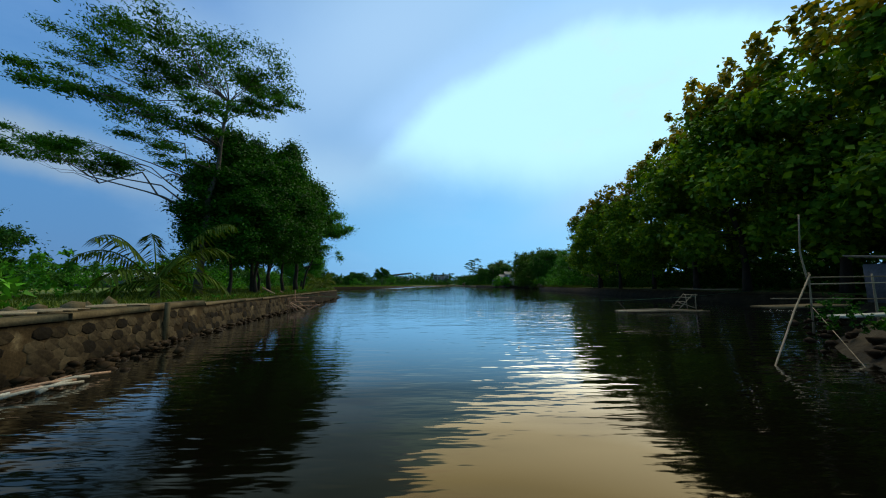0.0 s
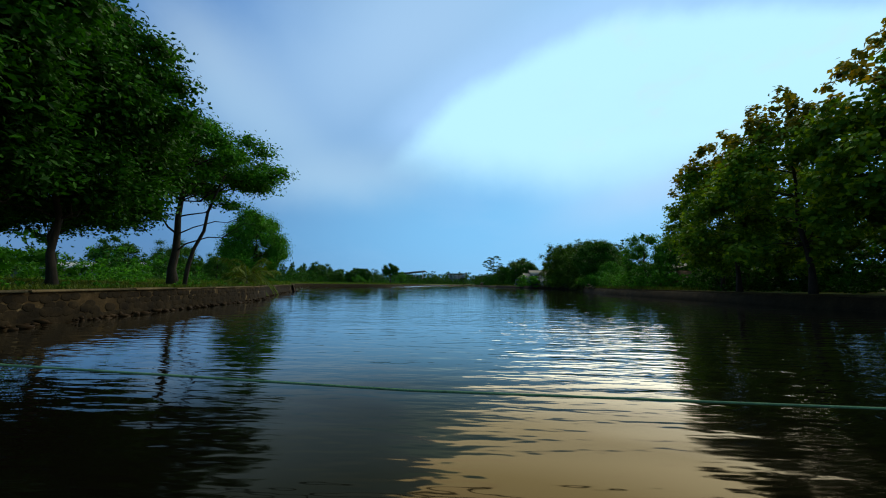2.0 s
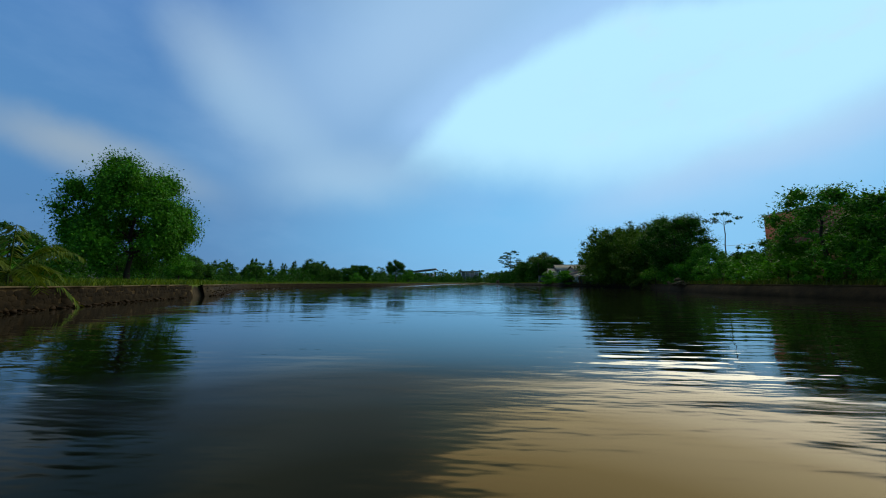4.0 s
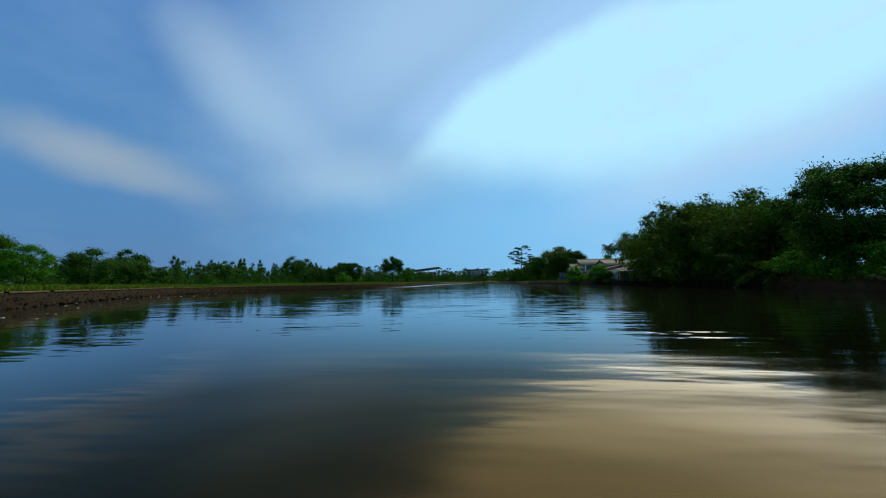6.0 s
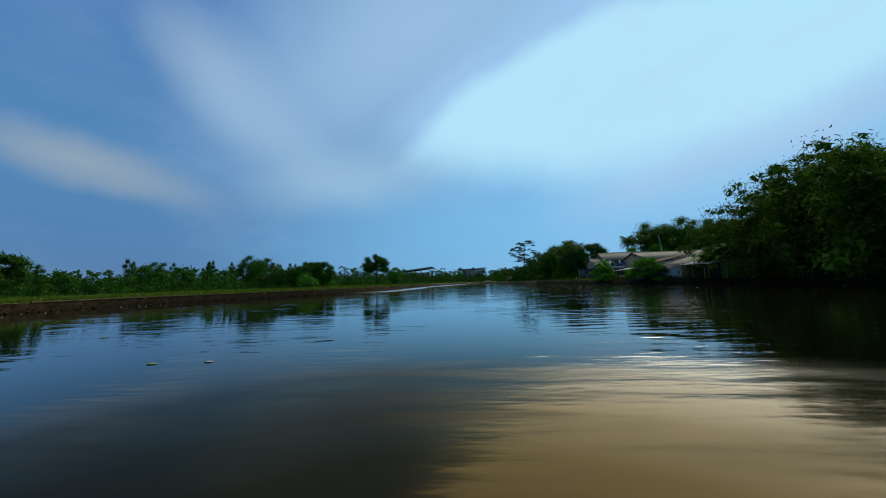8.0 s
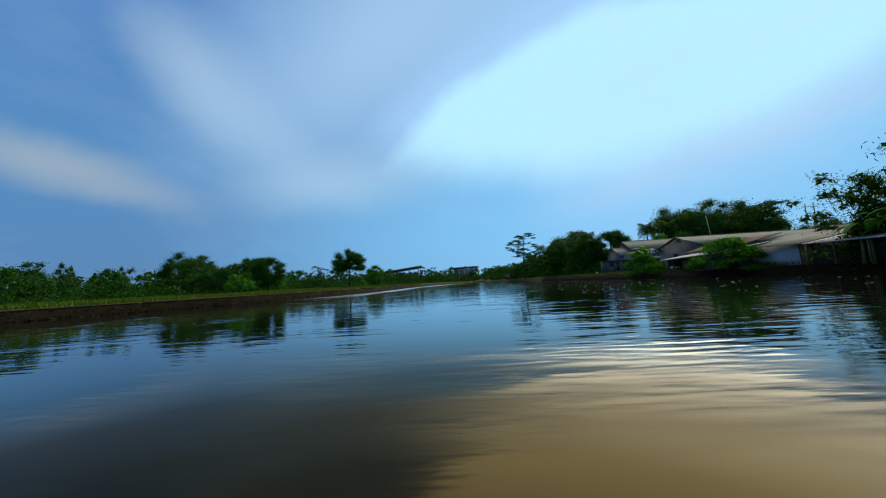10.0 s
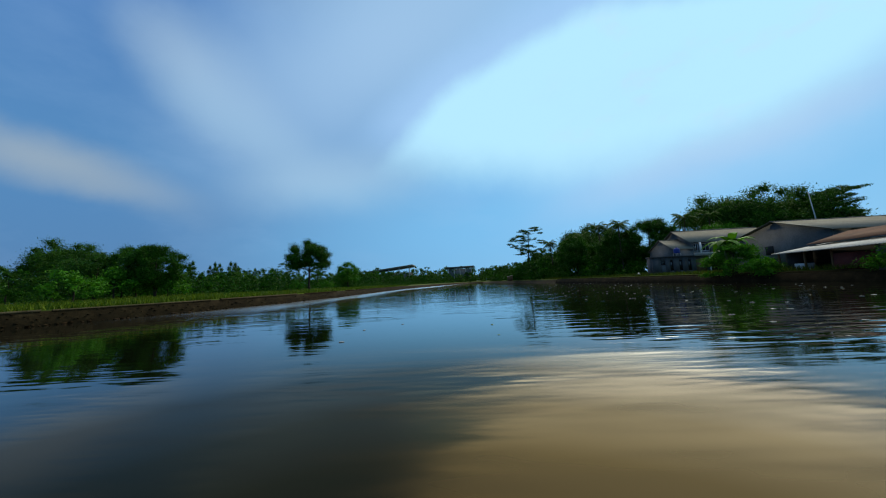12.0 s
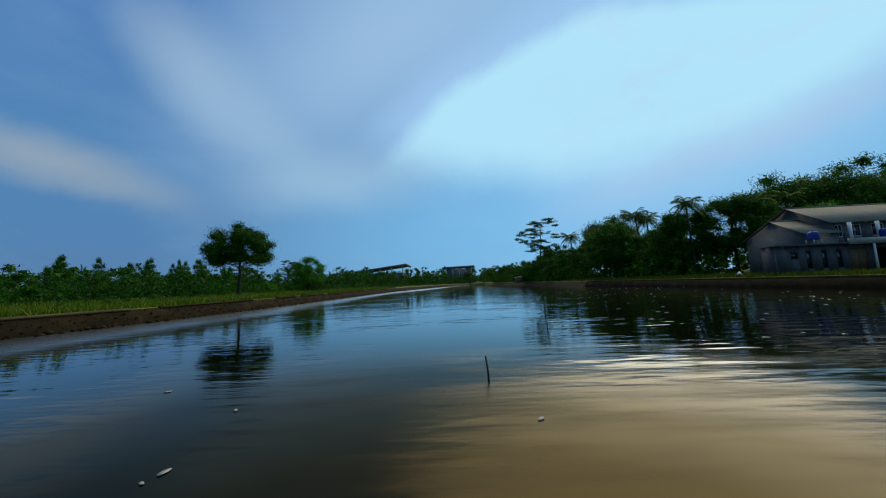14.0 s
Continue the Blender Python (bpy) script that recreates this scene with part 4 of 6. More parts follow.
for key, x, y, sc, tall in (("mango", 34.6, 187.5, 1.06, 1.0), ("mango", 29.2, 190, 0.92, 1.0), ("mango", 25.5, 203, 1.0, 1.0), ("round_c", 33, 199, 1.0, 1.0), ("round_b", 29, 205, 1.1, 1.0), ("round_c", 28, 215, 1.1, 1.0), ("round_b", 25, 228, 1.2, 1.0), ("round_c", 43, 240, 1.75, 1.0), ("round_c", 39.5, 232, 1.82, 1.0), ("round_b", 22, 240, 1.0, 1.0),
                            ("round_c", 68.5, 212, 2.15, 1.0), ("round_c", 73, 208, 2.2, 1.0), ("round_c", 79, 205, 2.05, 1.0), ("round_c", 88, 208, 2.1, 1.0), ("round_a", 63, 202, 1.35, 1.0), ("round_b", 96, 198, 1.5, 1.0), ("round_b", 88, 186, 1.4, 1.0), ("round_a", 47, 188, 1.15, 1.0), ("round_b", 41, 212, 1.4, 1.0), ("round_c", 33, 260, 1.3, 1.0), ("round_b", 24, 275, 1.2, 1.0), ("round_b", 20, 300, 1.2, 1.0)):
    plant(key, "tree", "dark green tree in the dense bank thicket", x, y, sc, (x * 53) % 360, group="trees behind the houses", tall=tall)
plant("flat_top", "tree", "dark flat-topped tree standing over the bank", 23.2, 247.0, 1.15, 0)
plant("flat_top", "tree", "dark layered tree behind the long roof", 84.0, 199.0, 1.05, 70)
plant("round_c", "tree", "dark dense tree behind the houses", 74.0, 216.0, 1.9, 160)
for x, y, sc, turn in ((54.0, 206, 1.35, 0), (57.0, 209.5, 1.25, 90), (60.0, 205, 1.38, 40), (37.0, 214, 1.35, 140), (40.5, 217, 1.3, 220), (31.0, 214, 1.15, 20), (84.0, 203, 1.62, 60), (26.5, 226, 1.1, 150), (28.6, 187.0, 1.02, 70)):
    plant("coconut", "palm", "tall coconut palm behind the houses", x, y, sc, turn, "palm", "coconut palms")

# ---- undergrowth, thickets and grass ----
def thicket(name, label, line, width, height, per_metre, size, leaf, seed, dens=60, flat=0.8, base=0.0, far=True, core=0.62):
    """Bushes of very uneven size side by side along a line, each a dome of leafy clumps on the ground."""
    r = np.random.default_rng(seed)
    p = dense(line, 1.0)
    p = np.repeat(p, np.maximum(1, r.poisson(per_metre, len(p))), 0)
    rough = np.array([0.5 + 0.9 * noise.noise((x * 0.11 + seed, y * 0.11, 0.3)) for x, y in p])
    tall = height * np.clip(0.28 + 0.75 * rough, 0.18, 1.15) * r.uniform(0.45, 1.1, len(p))
    p = p + r.normal(size=p.shape) * width * 0.5
    d = shore_distance(p)
    ok = d > 0.4 + 0.25 * tall
    p, d, tall = p[ok], d[ok], tall[ok]
    z = land_height(p[:, 0], p[:, 1], d) + base
    clumps = []
    for (x, y), g, h in zip(p, z, tall):
        w = h * r.uniform(0.32, 0.55)
        for _ in range(8):
            a, e = r.uniform(0, 2 * PI), r.uniform(0.0, 1.0)
            f = math.sqrt(1 - 0.8 * e * e) * w * 0.75
            c = w * r.uniform(0.26, 0.5)
            clumps.append((np.array([x + math.cos(a) * f, y + math.sin(a) * f, g + 0.04 * h + e * (0.96 * h - c * 0.8)]), np.array([c, c, c * flat])))
    return thing(name, label, "undergrowth", kind="stuff", mesh=foliage(name, clumps, dens, size, leaf, r, core, far, 0.6, 0.6, 0.55))


thicket("undergrowth", "dense green scrub behind the meadow trees", [(-26, -6), (-27, 20), (-30, 40), (-40, 62)], 7, 3.8, 1.6, 0.18, LEAF_FRESH, 300, 90)
thicket("undergrowth", "lush green scrub behind the stone wall", [(-15, -2), (-17, 8), (-21, 16)], 4.5, 3.6, 1.6, 0.17, LEAF_FRESH, 299, 140)
thicket("undergrowth", "dark shrubs and small trees along the meadow", [(-50, 66), (-64, 88), (-76, 108), (-71, 130), (-62, 150), (-51, 172)], 10, 6.0, 1.3, 0.19, LEAF_DARK, 301, 80)
thicket("undergrowth", "low mixed green shrubs in the meadow", [(-42, 68), (-54, 88), (-62, 106), (-58, 130), (-48, 150), (-41, 172)], 7, 2.0, 1.3, 0.14, LEAF_FAR, 321, 110)
thicket("undergrowth", "dark shrubs along the far meadow", [(-52, 168), (-49, 200), (-46, 240), (-36, 285), (-18, 335)], 11, 7.0, 1.4, 0.24, LEAF_DARK, 302, 55)
thicket("undergrowth", "low green shrubs on the far meadow", [(-38, 172), (-36, 200), (-34, 240), (-26, 285), (-10, 325)], 6, 2.2, 1.0, 0.24, LEAF_FAR, 322, 45)
thicket("far_woods", "distant dull green woods", [(-190, 130), (-150, 200), (-105, 260), (-56, 312), (0, 348), (60, 370)], 16, 14.0, 1.5, 0.9, LEAF_FAR, 303, 4)
thicket("far_woods", "distant dull green woods", [(-340, 180), (-260, 300), (-160, 420), (-60, 480), (80, 500)], 22, 20.0, 0.9, 1.6, LEAF_FAR, 304, 1.2)
thicket("far_woods", "distant green woods beyond the meadow", [(-62, 10), (-88, 60), (-116, 100), (-160, 130)], 12, 10.0, 1.3, 0.55, LEAF_FAR, 305, 14)
thicket("undergrowth", "dark thicket in the teak grove", [(34, -22), (35, 10), (35, 40), (34, 66)], 6, 10.0, 2.2, 0.36, LEAF_DARK, 310, 22)
thicket("undergrowth", "dark low scrub behind the teak grove", [(37, -26), (38, 10), (38, 40), (36, 68)], 3, 7.0, 3.0, 0.4, LEAF_DARK, 318, 18, core=0.8)
thicket("undergrowth", "dark shrubs under the teak trees", [(26.5, -14), (27.0, 20), (26.5, 45), (27.5, 62)], 2.6, 3.4, 2.6, 0.24, LEAF_DARK, 311, 60)
thicket("undergrowth", "dark dense shrubs among the teak trunks", [(30.0, -12), (30.5, 20), (30.0, 45), (30.0, 60)], 2.0, 6.0, 3.4, 0.3, LEAF_DARK, 325, 22, core=0.8)
thicket("undergrowth", "leafy green growth on the bank", [(25.5, 60), (26.0, 76), (28.5, 88), (32.5, 100), (35, 112), (35.5, 126)], 3.0, 4.4, 2.2, 0.22, LEAF_FRESH, 312, 60)
thicket("undergrowth", "dark growth under the bamboo", [(31, 97), (32, 106), (32.5, 114), (31.8, 121), (31.2, 128)], 2.4, 5.0, 3.4, 0.22, LEAF_BAMBOO, 319, 70)
thicket("undergrowth", "dark green thicket behind the bank", [(36, 62), (37, 80), (41, 100), (43, 128)], 4, 7.5, 1.8, 0.32, LEAF_DARK, 313, 32, core=0.75)
thicket("undergrowth", "dark green thicket along the water", [(29.5, 183), (26.5, 196), (23.5, 215), (21.0, 240), (19, 270), (16, 305)], 3.0, 6.5, 2.8, 0.28, LEAF_DARK, 314, 34, core=0.7)
thicket("undergrowth", "dark wooded growth behind the houses", [(46, 190), (40, 205), (36, 230), (30, 262), (22, 320)], 6, 13.0, 1.6, 0.42, LEAF_DARK, 315, 20, core=0.7)
thicket("undergrowth", "tall dark trees behind the houses", [(69, 214), (75, 210), (82, 206), (92, 200)], 5, 19.0, 1.5, 0.5, LEAF_DARK, 324, 16, core=0.7)
thicket("undergrowth", "dark trees behind the long roofs", [(70, 140), (72, 160), (68, 180)], 6, 7.0, 1.0, 0.45, LEAF_DARK, 316, 18)
thicket("undergrowth", "low weeds along the retaining wall", [(-8.4, 5), (-9.5, 11), (-10.4, 18), (-12.2, 28), (-14.3, 40), (-16.4, 46.5)], 0.5, 0.45, 1.6, 0.10, LEAF_FRESH, 317, 260, core=0.5)
thicket("undergrowth", "scattered weeds along the earthen bank", [(-24.5, 68), (-37, 86), (-47, 104), (-47.5, 116), (-36, 137), (-27.5, 157), (-25.5, 175), (-24, 225)], 1.2, 0.8, 0.7, 0.12, LEAF_FAR, 323, 120)


def grass_field(name, label, samples, low, high, mat, seed, keep):
    """Blades of uneven height on the land, three to a tuft."""
    r = np.random.default_rng(seed)
    p = samples
    d = shore_distance(p)
    ok = keep(p, d)
    p, d = p[ok], d[ok]
    z = land_height(p[:, 0], p[:, 1], d)
    base = np.repeat(np.column_stack([p, z]), 3, 0)
    n = len(base)
    base[:, :2] += r.normal(size=(n, 2)) * 0.12
    a = r.uniform(0, 2 * PI, n)
    wide = np.stack([np.cos(a), np.sin(a), np.zeros(n)], 1)
    tall = r.uniform(low, high, n)[:, None]
    bend = np.column_stack([r.normal(size=(n, 2)) * 0.35, np.ones(n)]) * tall
    w = tall * 0.07 + 0.012
    v = np.stack([base - wide * w, base + wide * w, base + bend], 1).reshape(-1, 3)
    return thing(name, label, "grass", kind="stuff", mesh=mesh_of(name, v, np.arange(n * 3, dtype=np.int32).reshape(-1, 3), [mat]))


def band(line, n, far_side, seed, near=0.5):
    r = np.random.default_rng(seed)
    t = r.uniform(0, len(line) - 1.001, n)
    i = t.astype(int)
    p = line[i] + (line[i + 1] - line[i]) * (t - i)[:, None]
    tang = unit(np.gradient(line, axis=0))[i]
    out = near + (far_side - near) * r.uniform(0, 1, n) ** 1.7
    return p + np.stack([-tang[:, 1], tang[:, 0]], 1) * out[:, None]


near_left = left_shore[(left_shore[:, 1] > 0) & (left_shore[:, 1] < 60)]
mid_left = left_shore[(left_shore[:, 1] > 55) & (left_shore[:, 1] < 235)]
right_mid = right_shore[(right_shore[:, 1] > 56) & (right_shore[:, 1] < 215)]
grass_field("grass", "short trodden green grass on the bank", band(near_left, 15000, 15, 400), 0.07, 0.22, GRASS_DARK, 401, lambda p, d: d > 0.45)
grass_field("grass", "tall yellowish green meadow grass", band(mid_left, 30000, 26, 402, 0.6), 0.14, 0.55, GRASS, 403, lambda p, d: d > 0.5)
grass_field("grass", "weedy green grass on the far bank", band(right_mid, 9000, 8, 404, 1.2), 0.15, 0.5, GRASS_DARK, 405, lambda p, d: (d > 1.0))

# ---- the retaining walls ----
def wall_strip(line, profile):
    """A wall swept along a line; profile: (offset, height) pairs all round its section."""
    rows = [np.column_stack([offset(line, o), np.full(len(line), z)]) for o, z in profile]
    k, n = len(profile), len(line)
    v = np.stack(rows, 1).reshape(-1, 3)
    i, j = np.arange(n - 1)[:, None] * k, np.arange(k)[None]
    q = np.stack([i + j, i + (j + 1) % k, i + k + (j + 1) % k, i + k + j], -1).reshape(-1, 4)
    return Solid().add(v, q)


def arc(line):
    return np.concatenate([[0], np.cumsum(np.linalg.norm(np.diff(line, axis=0), axis=1))])


stone_line = left_shore[(left_shore[:, 1] > -12) & (left_shore[:, 1] < 66)]
wall = thing("wall_left", "old rubble stone retaining wall with a pale concrete cap", "retaining wall", kind="structure", mesh=wall_strip(stone_line, [(-0.26, -0.7), (-0.06, 0.93), (0.5, 0.93), (0.5, -0.7)]).mesh("wall_left", MORTAR))
s_arc = arc(stone_line)


def on_wall(s, h, proud):
    """A place on the front of the stone wall: metres along it, height, metres in front of it."""
    p = np.array([np.interp(s, s_arc, stone_line[:, i]) for i in (0, 1)])
    q = np.array([np.interp(s + 0.2, s_arc, stone_line[:, i]) for i in (0, 1)])
    t = unit(q - p)
    out = np.array([t[1], -t[0]])
    face = 0.06 + 0.2 * (0.93 - h) / 1.63
    return np.array([*(p + out * (face + proud)), h])


def sweep_cap(a, b, z0, z1, o0, o1):
    line = np.array([[np.interp(s, s_arc, stone_line[:, i]) for i in (0, 1)] for s in np.linspace(a, b, max(3, int((b - a) / 0.8)))])
    strip = wall_strip(line, [(o0, z0), (o0 + 0.01, z1), (o1, z1 + 0.01), (o1, z0)])
    n = len(line) * 4
    strip.q.append(np.array([(0, 1, 2, 3), (n - 1, n - 2, n - 3, n - 4)], dtype=np.int32))
    return strip.mesh("capstone", CAP)


rs = np.random.default_rng(500)
s = 0.0
while s < s_arc[-1] - 3:
    ln = rs.uniform(1.8, 4.2)
    yy = np.interp(s, s_arc, stone_line[:, 1])
    lift = 0.10 if yy < 9.2 else 0.0
    part("capstone", sweep_cap(s, min(s + ln - rs.uniform(0.02, 0.12), s_arc[-1] - 0.5), 0.925 + lift * 0.3, 0.985 + lift + rs.uniform(-0.025, 0.02), -0.12 + rs.uniform(-0.02, 0.03), 0.46), wall)
    s += ln
# stones of uneven six-sided outline, set in the mortar
COL, ROW = 0.30, 0.21
stones, near_stones = Solid(), 0
spots = []
for i in range(int(s_arc[-1] / COL) - 1):
    for j in range(-1, 5):
        spots.append((i * COL + (COL / 2 if j % 2 else 0) + 0.3, 0.02 + (j + 0.5) * ROW))
for s, h in spots:
    yy = np.interp(s, s_arc, stone_line[:, 1])
    if h > 0.88 or rs.uniform() < 0.05 + 0.25 * (noise.noise((s * 0.35, h, 3.0)) > 0.2):
        continue
    k = 7
    ang = np.arange(k) * 2 * PI / k + rs.uniform(0, 1)
    rad = np.array([COL, ROW])[None] * (0.67 if h > 0.5 else 0.86) * rs.uniform(0.88, 1.0, (k, 1))
    rim = np.stack([np.cos(ang), np.sin(ang)], 1) * rad
    c = np.array([s + rs.normal() * 0.03, h + rs.normal() * 0.02])
    deep = rs.uniform(0.006, 0.02)
    v = [on_wall(*(c + p), -0.05) for p in rim] + [on_wall(*(c + p * 0.94), deep * 0.55) for p in rim] + [on_wall(*(c + p * 0.78), deep) for p in rim]
    q = [(r * k + a, r * k + (a + 1) % k, r * k + k + (a + 1) % k, r * k + k + a) for r in (0, 1) for a in range(k)]
    t = [(2 * k, 2 * k + a, 2 * k + a + 1) for a in range(1, k - 1)]
    if 5.5 < yy < 30 and near_stones < 290:
        mid = np.mean(v, 0)
        ob = part("stone", Solid().add(np.array(v) - mid, q, t).mesh("stone", STONE, False), wall)
        ob.location = mid
        near_stones += 1
    else:
        stones.add(v, q, t)
tagged(part("stone_facing", stones.mesh("stone_facing", STONE), wall), kind="stuff")


def rock(solid, c, size, r, flat=0.6):
    """An uneven boulder."""
    v, f = ROCK_V, ROCK_F
    v = v * (1 + 0.25 * r.normal(size=(len(v), 1))) * np.array([size, size * r.uniform(0.6, 1.0), size * flat])
    a = r.uniform(0, 2 * PI)
    rot = np.array([[math.cos(a), -math.sin(a), 0], [math.sin(a), math.cos(a), 0], [0, 0, 1]])
    solid.add(v @ rot.T + np.asarray(c), (), f)


foot = Solid()
for s in np.arange(0.5, s_arc[-1] - 1, 0.2):
    yy = np.interp(s, s_arc, stone_line[:, 1])
    for _ in range(2 if yy > 9 else 4):
        rock(foot, on_wall(s + rs.normal() * 0.1, rs.uniform(-0.05, 0.10), abs(rs.normal()) * (0.16 if yy > 9 else 0.5)), rs.uniform(0.06, 0.15), rs)
thing("rubble", "loose broken stones along the foot of the wall", "rubble", kind="stuff", mesh=foot.mesh("rubble", DARK_STONE))
post = thing("post", "short pale concrete post at the wall's end", "post", mesh=Solid().box(-0.06, 0.06, -0.06, 0.06, -0.2, 0.98, None, 0.02).mesh("post", CAP))
post.matrix_basis = pose(*on_wall(float(np.interp(9.4, stone_line[:, 1], s_arc)), 0.17, 0.03), 0, 1, -12)

bank_line = left_shore[(left_shore[:, 1] > 65) & (left_shore[:, 1] < 328)]
bank_wall = thing("wall_far_left", "low brown earthen bank wall with a worn concrete edge", "bank wall", kind="structure", mesh=wall_strip(bank_line, [(-0.55, -0.7), (-0.30, 0.1), (-0.08, 0.9), (0.5, 0.92), (0.5, -0.7)]).mesh("wall_far_left", MUD))
b_arc = arc(bank_line)
s = 0.0
while s < 175:
    ln = rs.uniform(4, 11)
    line = np.array([[np.interp(x, b_arc, bank_line[:, i]) for i in (0, 1)] for x in np.linspace(s, s + ln, 8)])
    z1 = 1.0 + rs.uniform(-0.03, 0.03)
    part("edging", wall_strip(line, [(-0.13, 0.88), (-0.12, z1), (0.10, z1), (0.10, 0.88)]).mesh("edging", KERB if s > 100 else CAP), bank_wall)
    s += ln + rs.uniform(0.1, 1.2) * (1 if s < 90 else 4)
mud_rocks, clods = Solid(), Solid()
for s in np.arange(0.5, b_arc[-1] - 2, 0.3):
    p = np.array([np.interp(s, b_arc, bank_line[:, i]) for i in (0, 1)])
    t = unit(np.array([np.interp(s + 0.5, b_arc, bank_line[:, i]) for i in (0, 1)]) - p)
    rock(mud_rocks, (p[0] + t[1] * rs.uniform(0.2, 0.7), p[1] - t[0] * rs.uniform(0.2, 0.7), rs.uniform(-0.02, 0.08)), rs.uniform(0.06, 0.2), rs)
for s in np.arange(0.5, 185, 0.16):
    p = np.array([np.interp(s, b_arc, bank_line[:, i]) for i in (0, 1)])
    t = unit(np.array([np.interp(s + 0.5, b_arc, bank_line[:, i]) for i in (0, 1)]) - p)
    h = rs.uniform(0.05, 0.9)
    out = 0.08 + 0.27 * (0.9 - h) / 0.8
    rock(clods, (p[0] + t[1] * out, p[1] - t[0] * out, h), rs.uniform(0.03, 0.11), rs, 0.5)
part("clods", clods.mesh("clods", MUD), bank_wall, "rough dark earth clods")
thing("rubble", "stones and clods along the earthen bank", "rubble", kind="stuff", mesh=mud_rocks.mesh("rubble", DARK_STONE))

right_line = right_shore[(right_shore[:, 1] < 205) & (right_shore[:, 1] > 17)]
right_wall = thing("wall_right", "low dark bank with a narrow concrete kerb", "bank wall", kind="structure", mesh=wall_strip(right_line, [(0.3, -0.7), (0.9, 0.62), (1.2, 0.80), (2.2, 0.82), (2.2, -0.7)]).mesh("wall_right", MUD))
part("kerb", wall_strip(right_line, [(1.15, 0.72), (1.16, 0.90), (1.45, 0.90), (1.45, 0.72)]).mesh("kerb", KERB), right_wall)


# ---- sticks, rafts and the little jetties ----
def pole(points, radius, mat=BAMBOO_OLD, name="pole", sides=7):
    """A bamboo pole with faint knuckles, through the given points."""
    p = np.asarray(points, float)
    a = arc(p)
    n = max(4, int(a[-1] / 0.35) * 2)
    s = np.linspace(0, a[-1], n)
    q = np.stack([np.interp(s, a, p[:, i]) for i in range(3)], 1)
    r = radius * np.linspace(1.0, 0.75, n) * np.where(np.arange(n) % 2 == 0, 1.08, 0.95)
    return Solid().tube(q, r, sides).mesh(name, mat, True)


frame_ob = thing("bamboo_steps", "broken bamboo steps leaning on the stone wall", "bamboo frame")
FRAME = [((-12.3, 22.6, 1.5), (-9.6, 23.3, -0.15)), ((-11.9, 24.1, 1.25), (-9.7, 24.0, -0.1)), ((-11.2, 21.9, -0.3), (-11.1, 21.9, 1.1)), ((-10.5, 22.4, -0.3), (-10.5, 22.4, 0.85)), ((-10.9, 24.2, -0.3), (-10.9, 24.2, 1.3)),
         ((-11.3, 22.9, 0.75), (-10.0, 24.3, 0.78)), ((-10.9, 22.9, 0.5), (-9.6, 24.3, 0.52)), ((-10.5, 22.9, 0.25), (-9.2, 24.3, 0.27)), ((-11.4, 21.7, 0.6), (-9.9, 22.3, 0.2)), ((-11.6, 23.6, 0.95), (-9.8, 22.2, 0.05)), ((-10.0, 23.4, -0.2), (-9.4, 24.4, 0.3))]
STEP_WOOD = surface("reddish_bamboo", [(0.3, (0.13, 0.062, 0.030)), (0.7, (0.30, 0.17, 0.095))], 3, 30, 0.65, 0.3, 0.01, per_piece=0.6)
SHIFT = np.array([0.75, -1.5, 0.0])
for a, b in FRAME:
    part("pole", pole([np.array(a) + SHIFT, np.array(b) + SHIFT], rs.uniform(0.034, 0.052), STEP_WOOD), frame_ob)
for k in range(9):
    x, y = -6.05 - 0.30 * rs.uniform(0, 1), 4.7 + 0.13 * k
    a = rs.uniform(-0.5, 0.5)
    ln = rs.uniform(0.5, 1.1)
    p = [(x - ln * math.sin(a) * 0.5, y - ln * 0.5, 0.05), (x + rs.normal() * 0.04, y, 0.09 + rs.uniform(0, 0.05)), (x + ln * math.sin(a) * 0.5, y + ln * 0.5, 0.06)]
    thing("driftwood", "pale dead branch washed up at the wall's foot", "branch", group="driftwood at the wall", mesh=pole(p, rs.uniform(0.015, 0.035), BAMBOO_PALE if k % 2 else STEP_WOOD, "driftwood"))
for k in range(7):
    y = 5.2 + 0.45 * k
    x = float(np.interp(y, left_shore[:, 1], left_shore[:, 0])) - 0.25
    thing("stick", "weathered stick lying on top of the wall", "stick", group="sticks on the wall", mesh=pole([(x - 0.35, y - 0.6, 1.14), (x + rs.normal() * 0.1, y, 1.17), (x + 0.25, y + rs.uniform(0.4, 0.8), 1.14)], rs.uniform(0.02, 0.04), BAMBOO_OLD, "stick"))
for k in range(5):
    y = 6.0 + 0.55 * k
    lump = Solid()
    rock(lump, (0, 0, 0), rs.uniform(0.12, 0.26), rs, 0.75)
    thing("stone", "loose pale stone lying on the wall", "stone", pose(float(np.interp(y, left_shore[:, 1], left_shore[:, 0])) - 0.45 + rs.normal() * 0.1, y, 1.16), "stones on the wall", mesh=lump.mesh("stone", CAP))
thing("stick", "long thin bamboo stick propped on the wall", "stick", mesh=pole([(-9.9, 13.9, 1.0), (-8.2, 11.9, -0.05)], 0.022, BAMBOO_PALE))

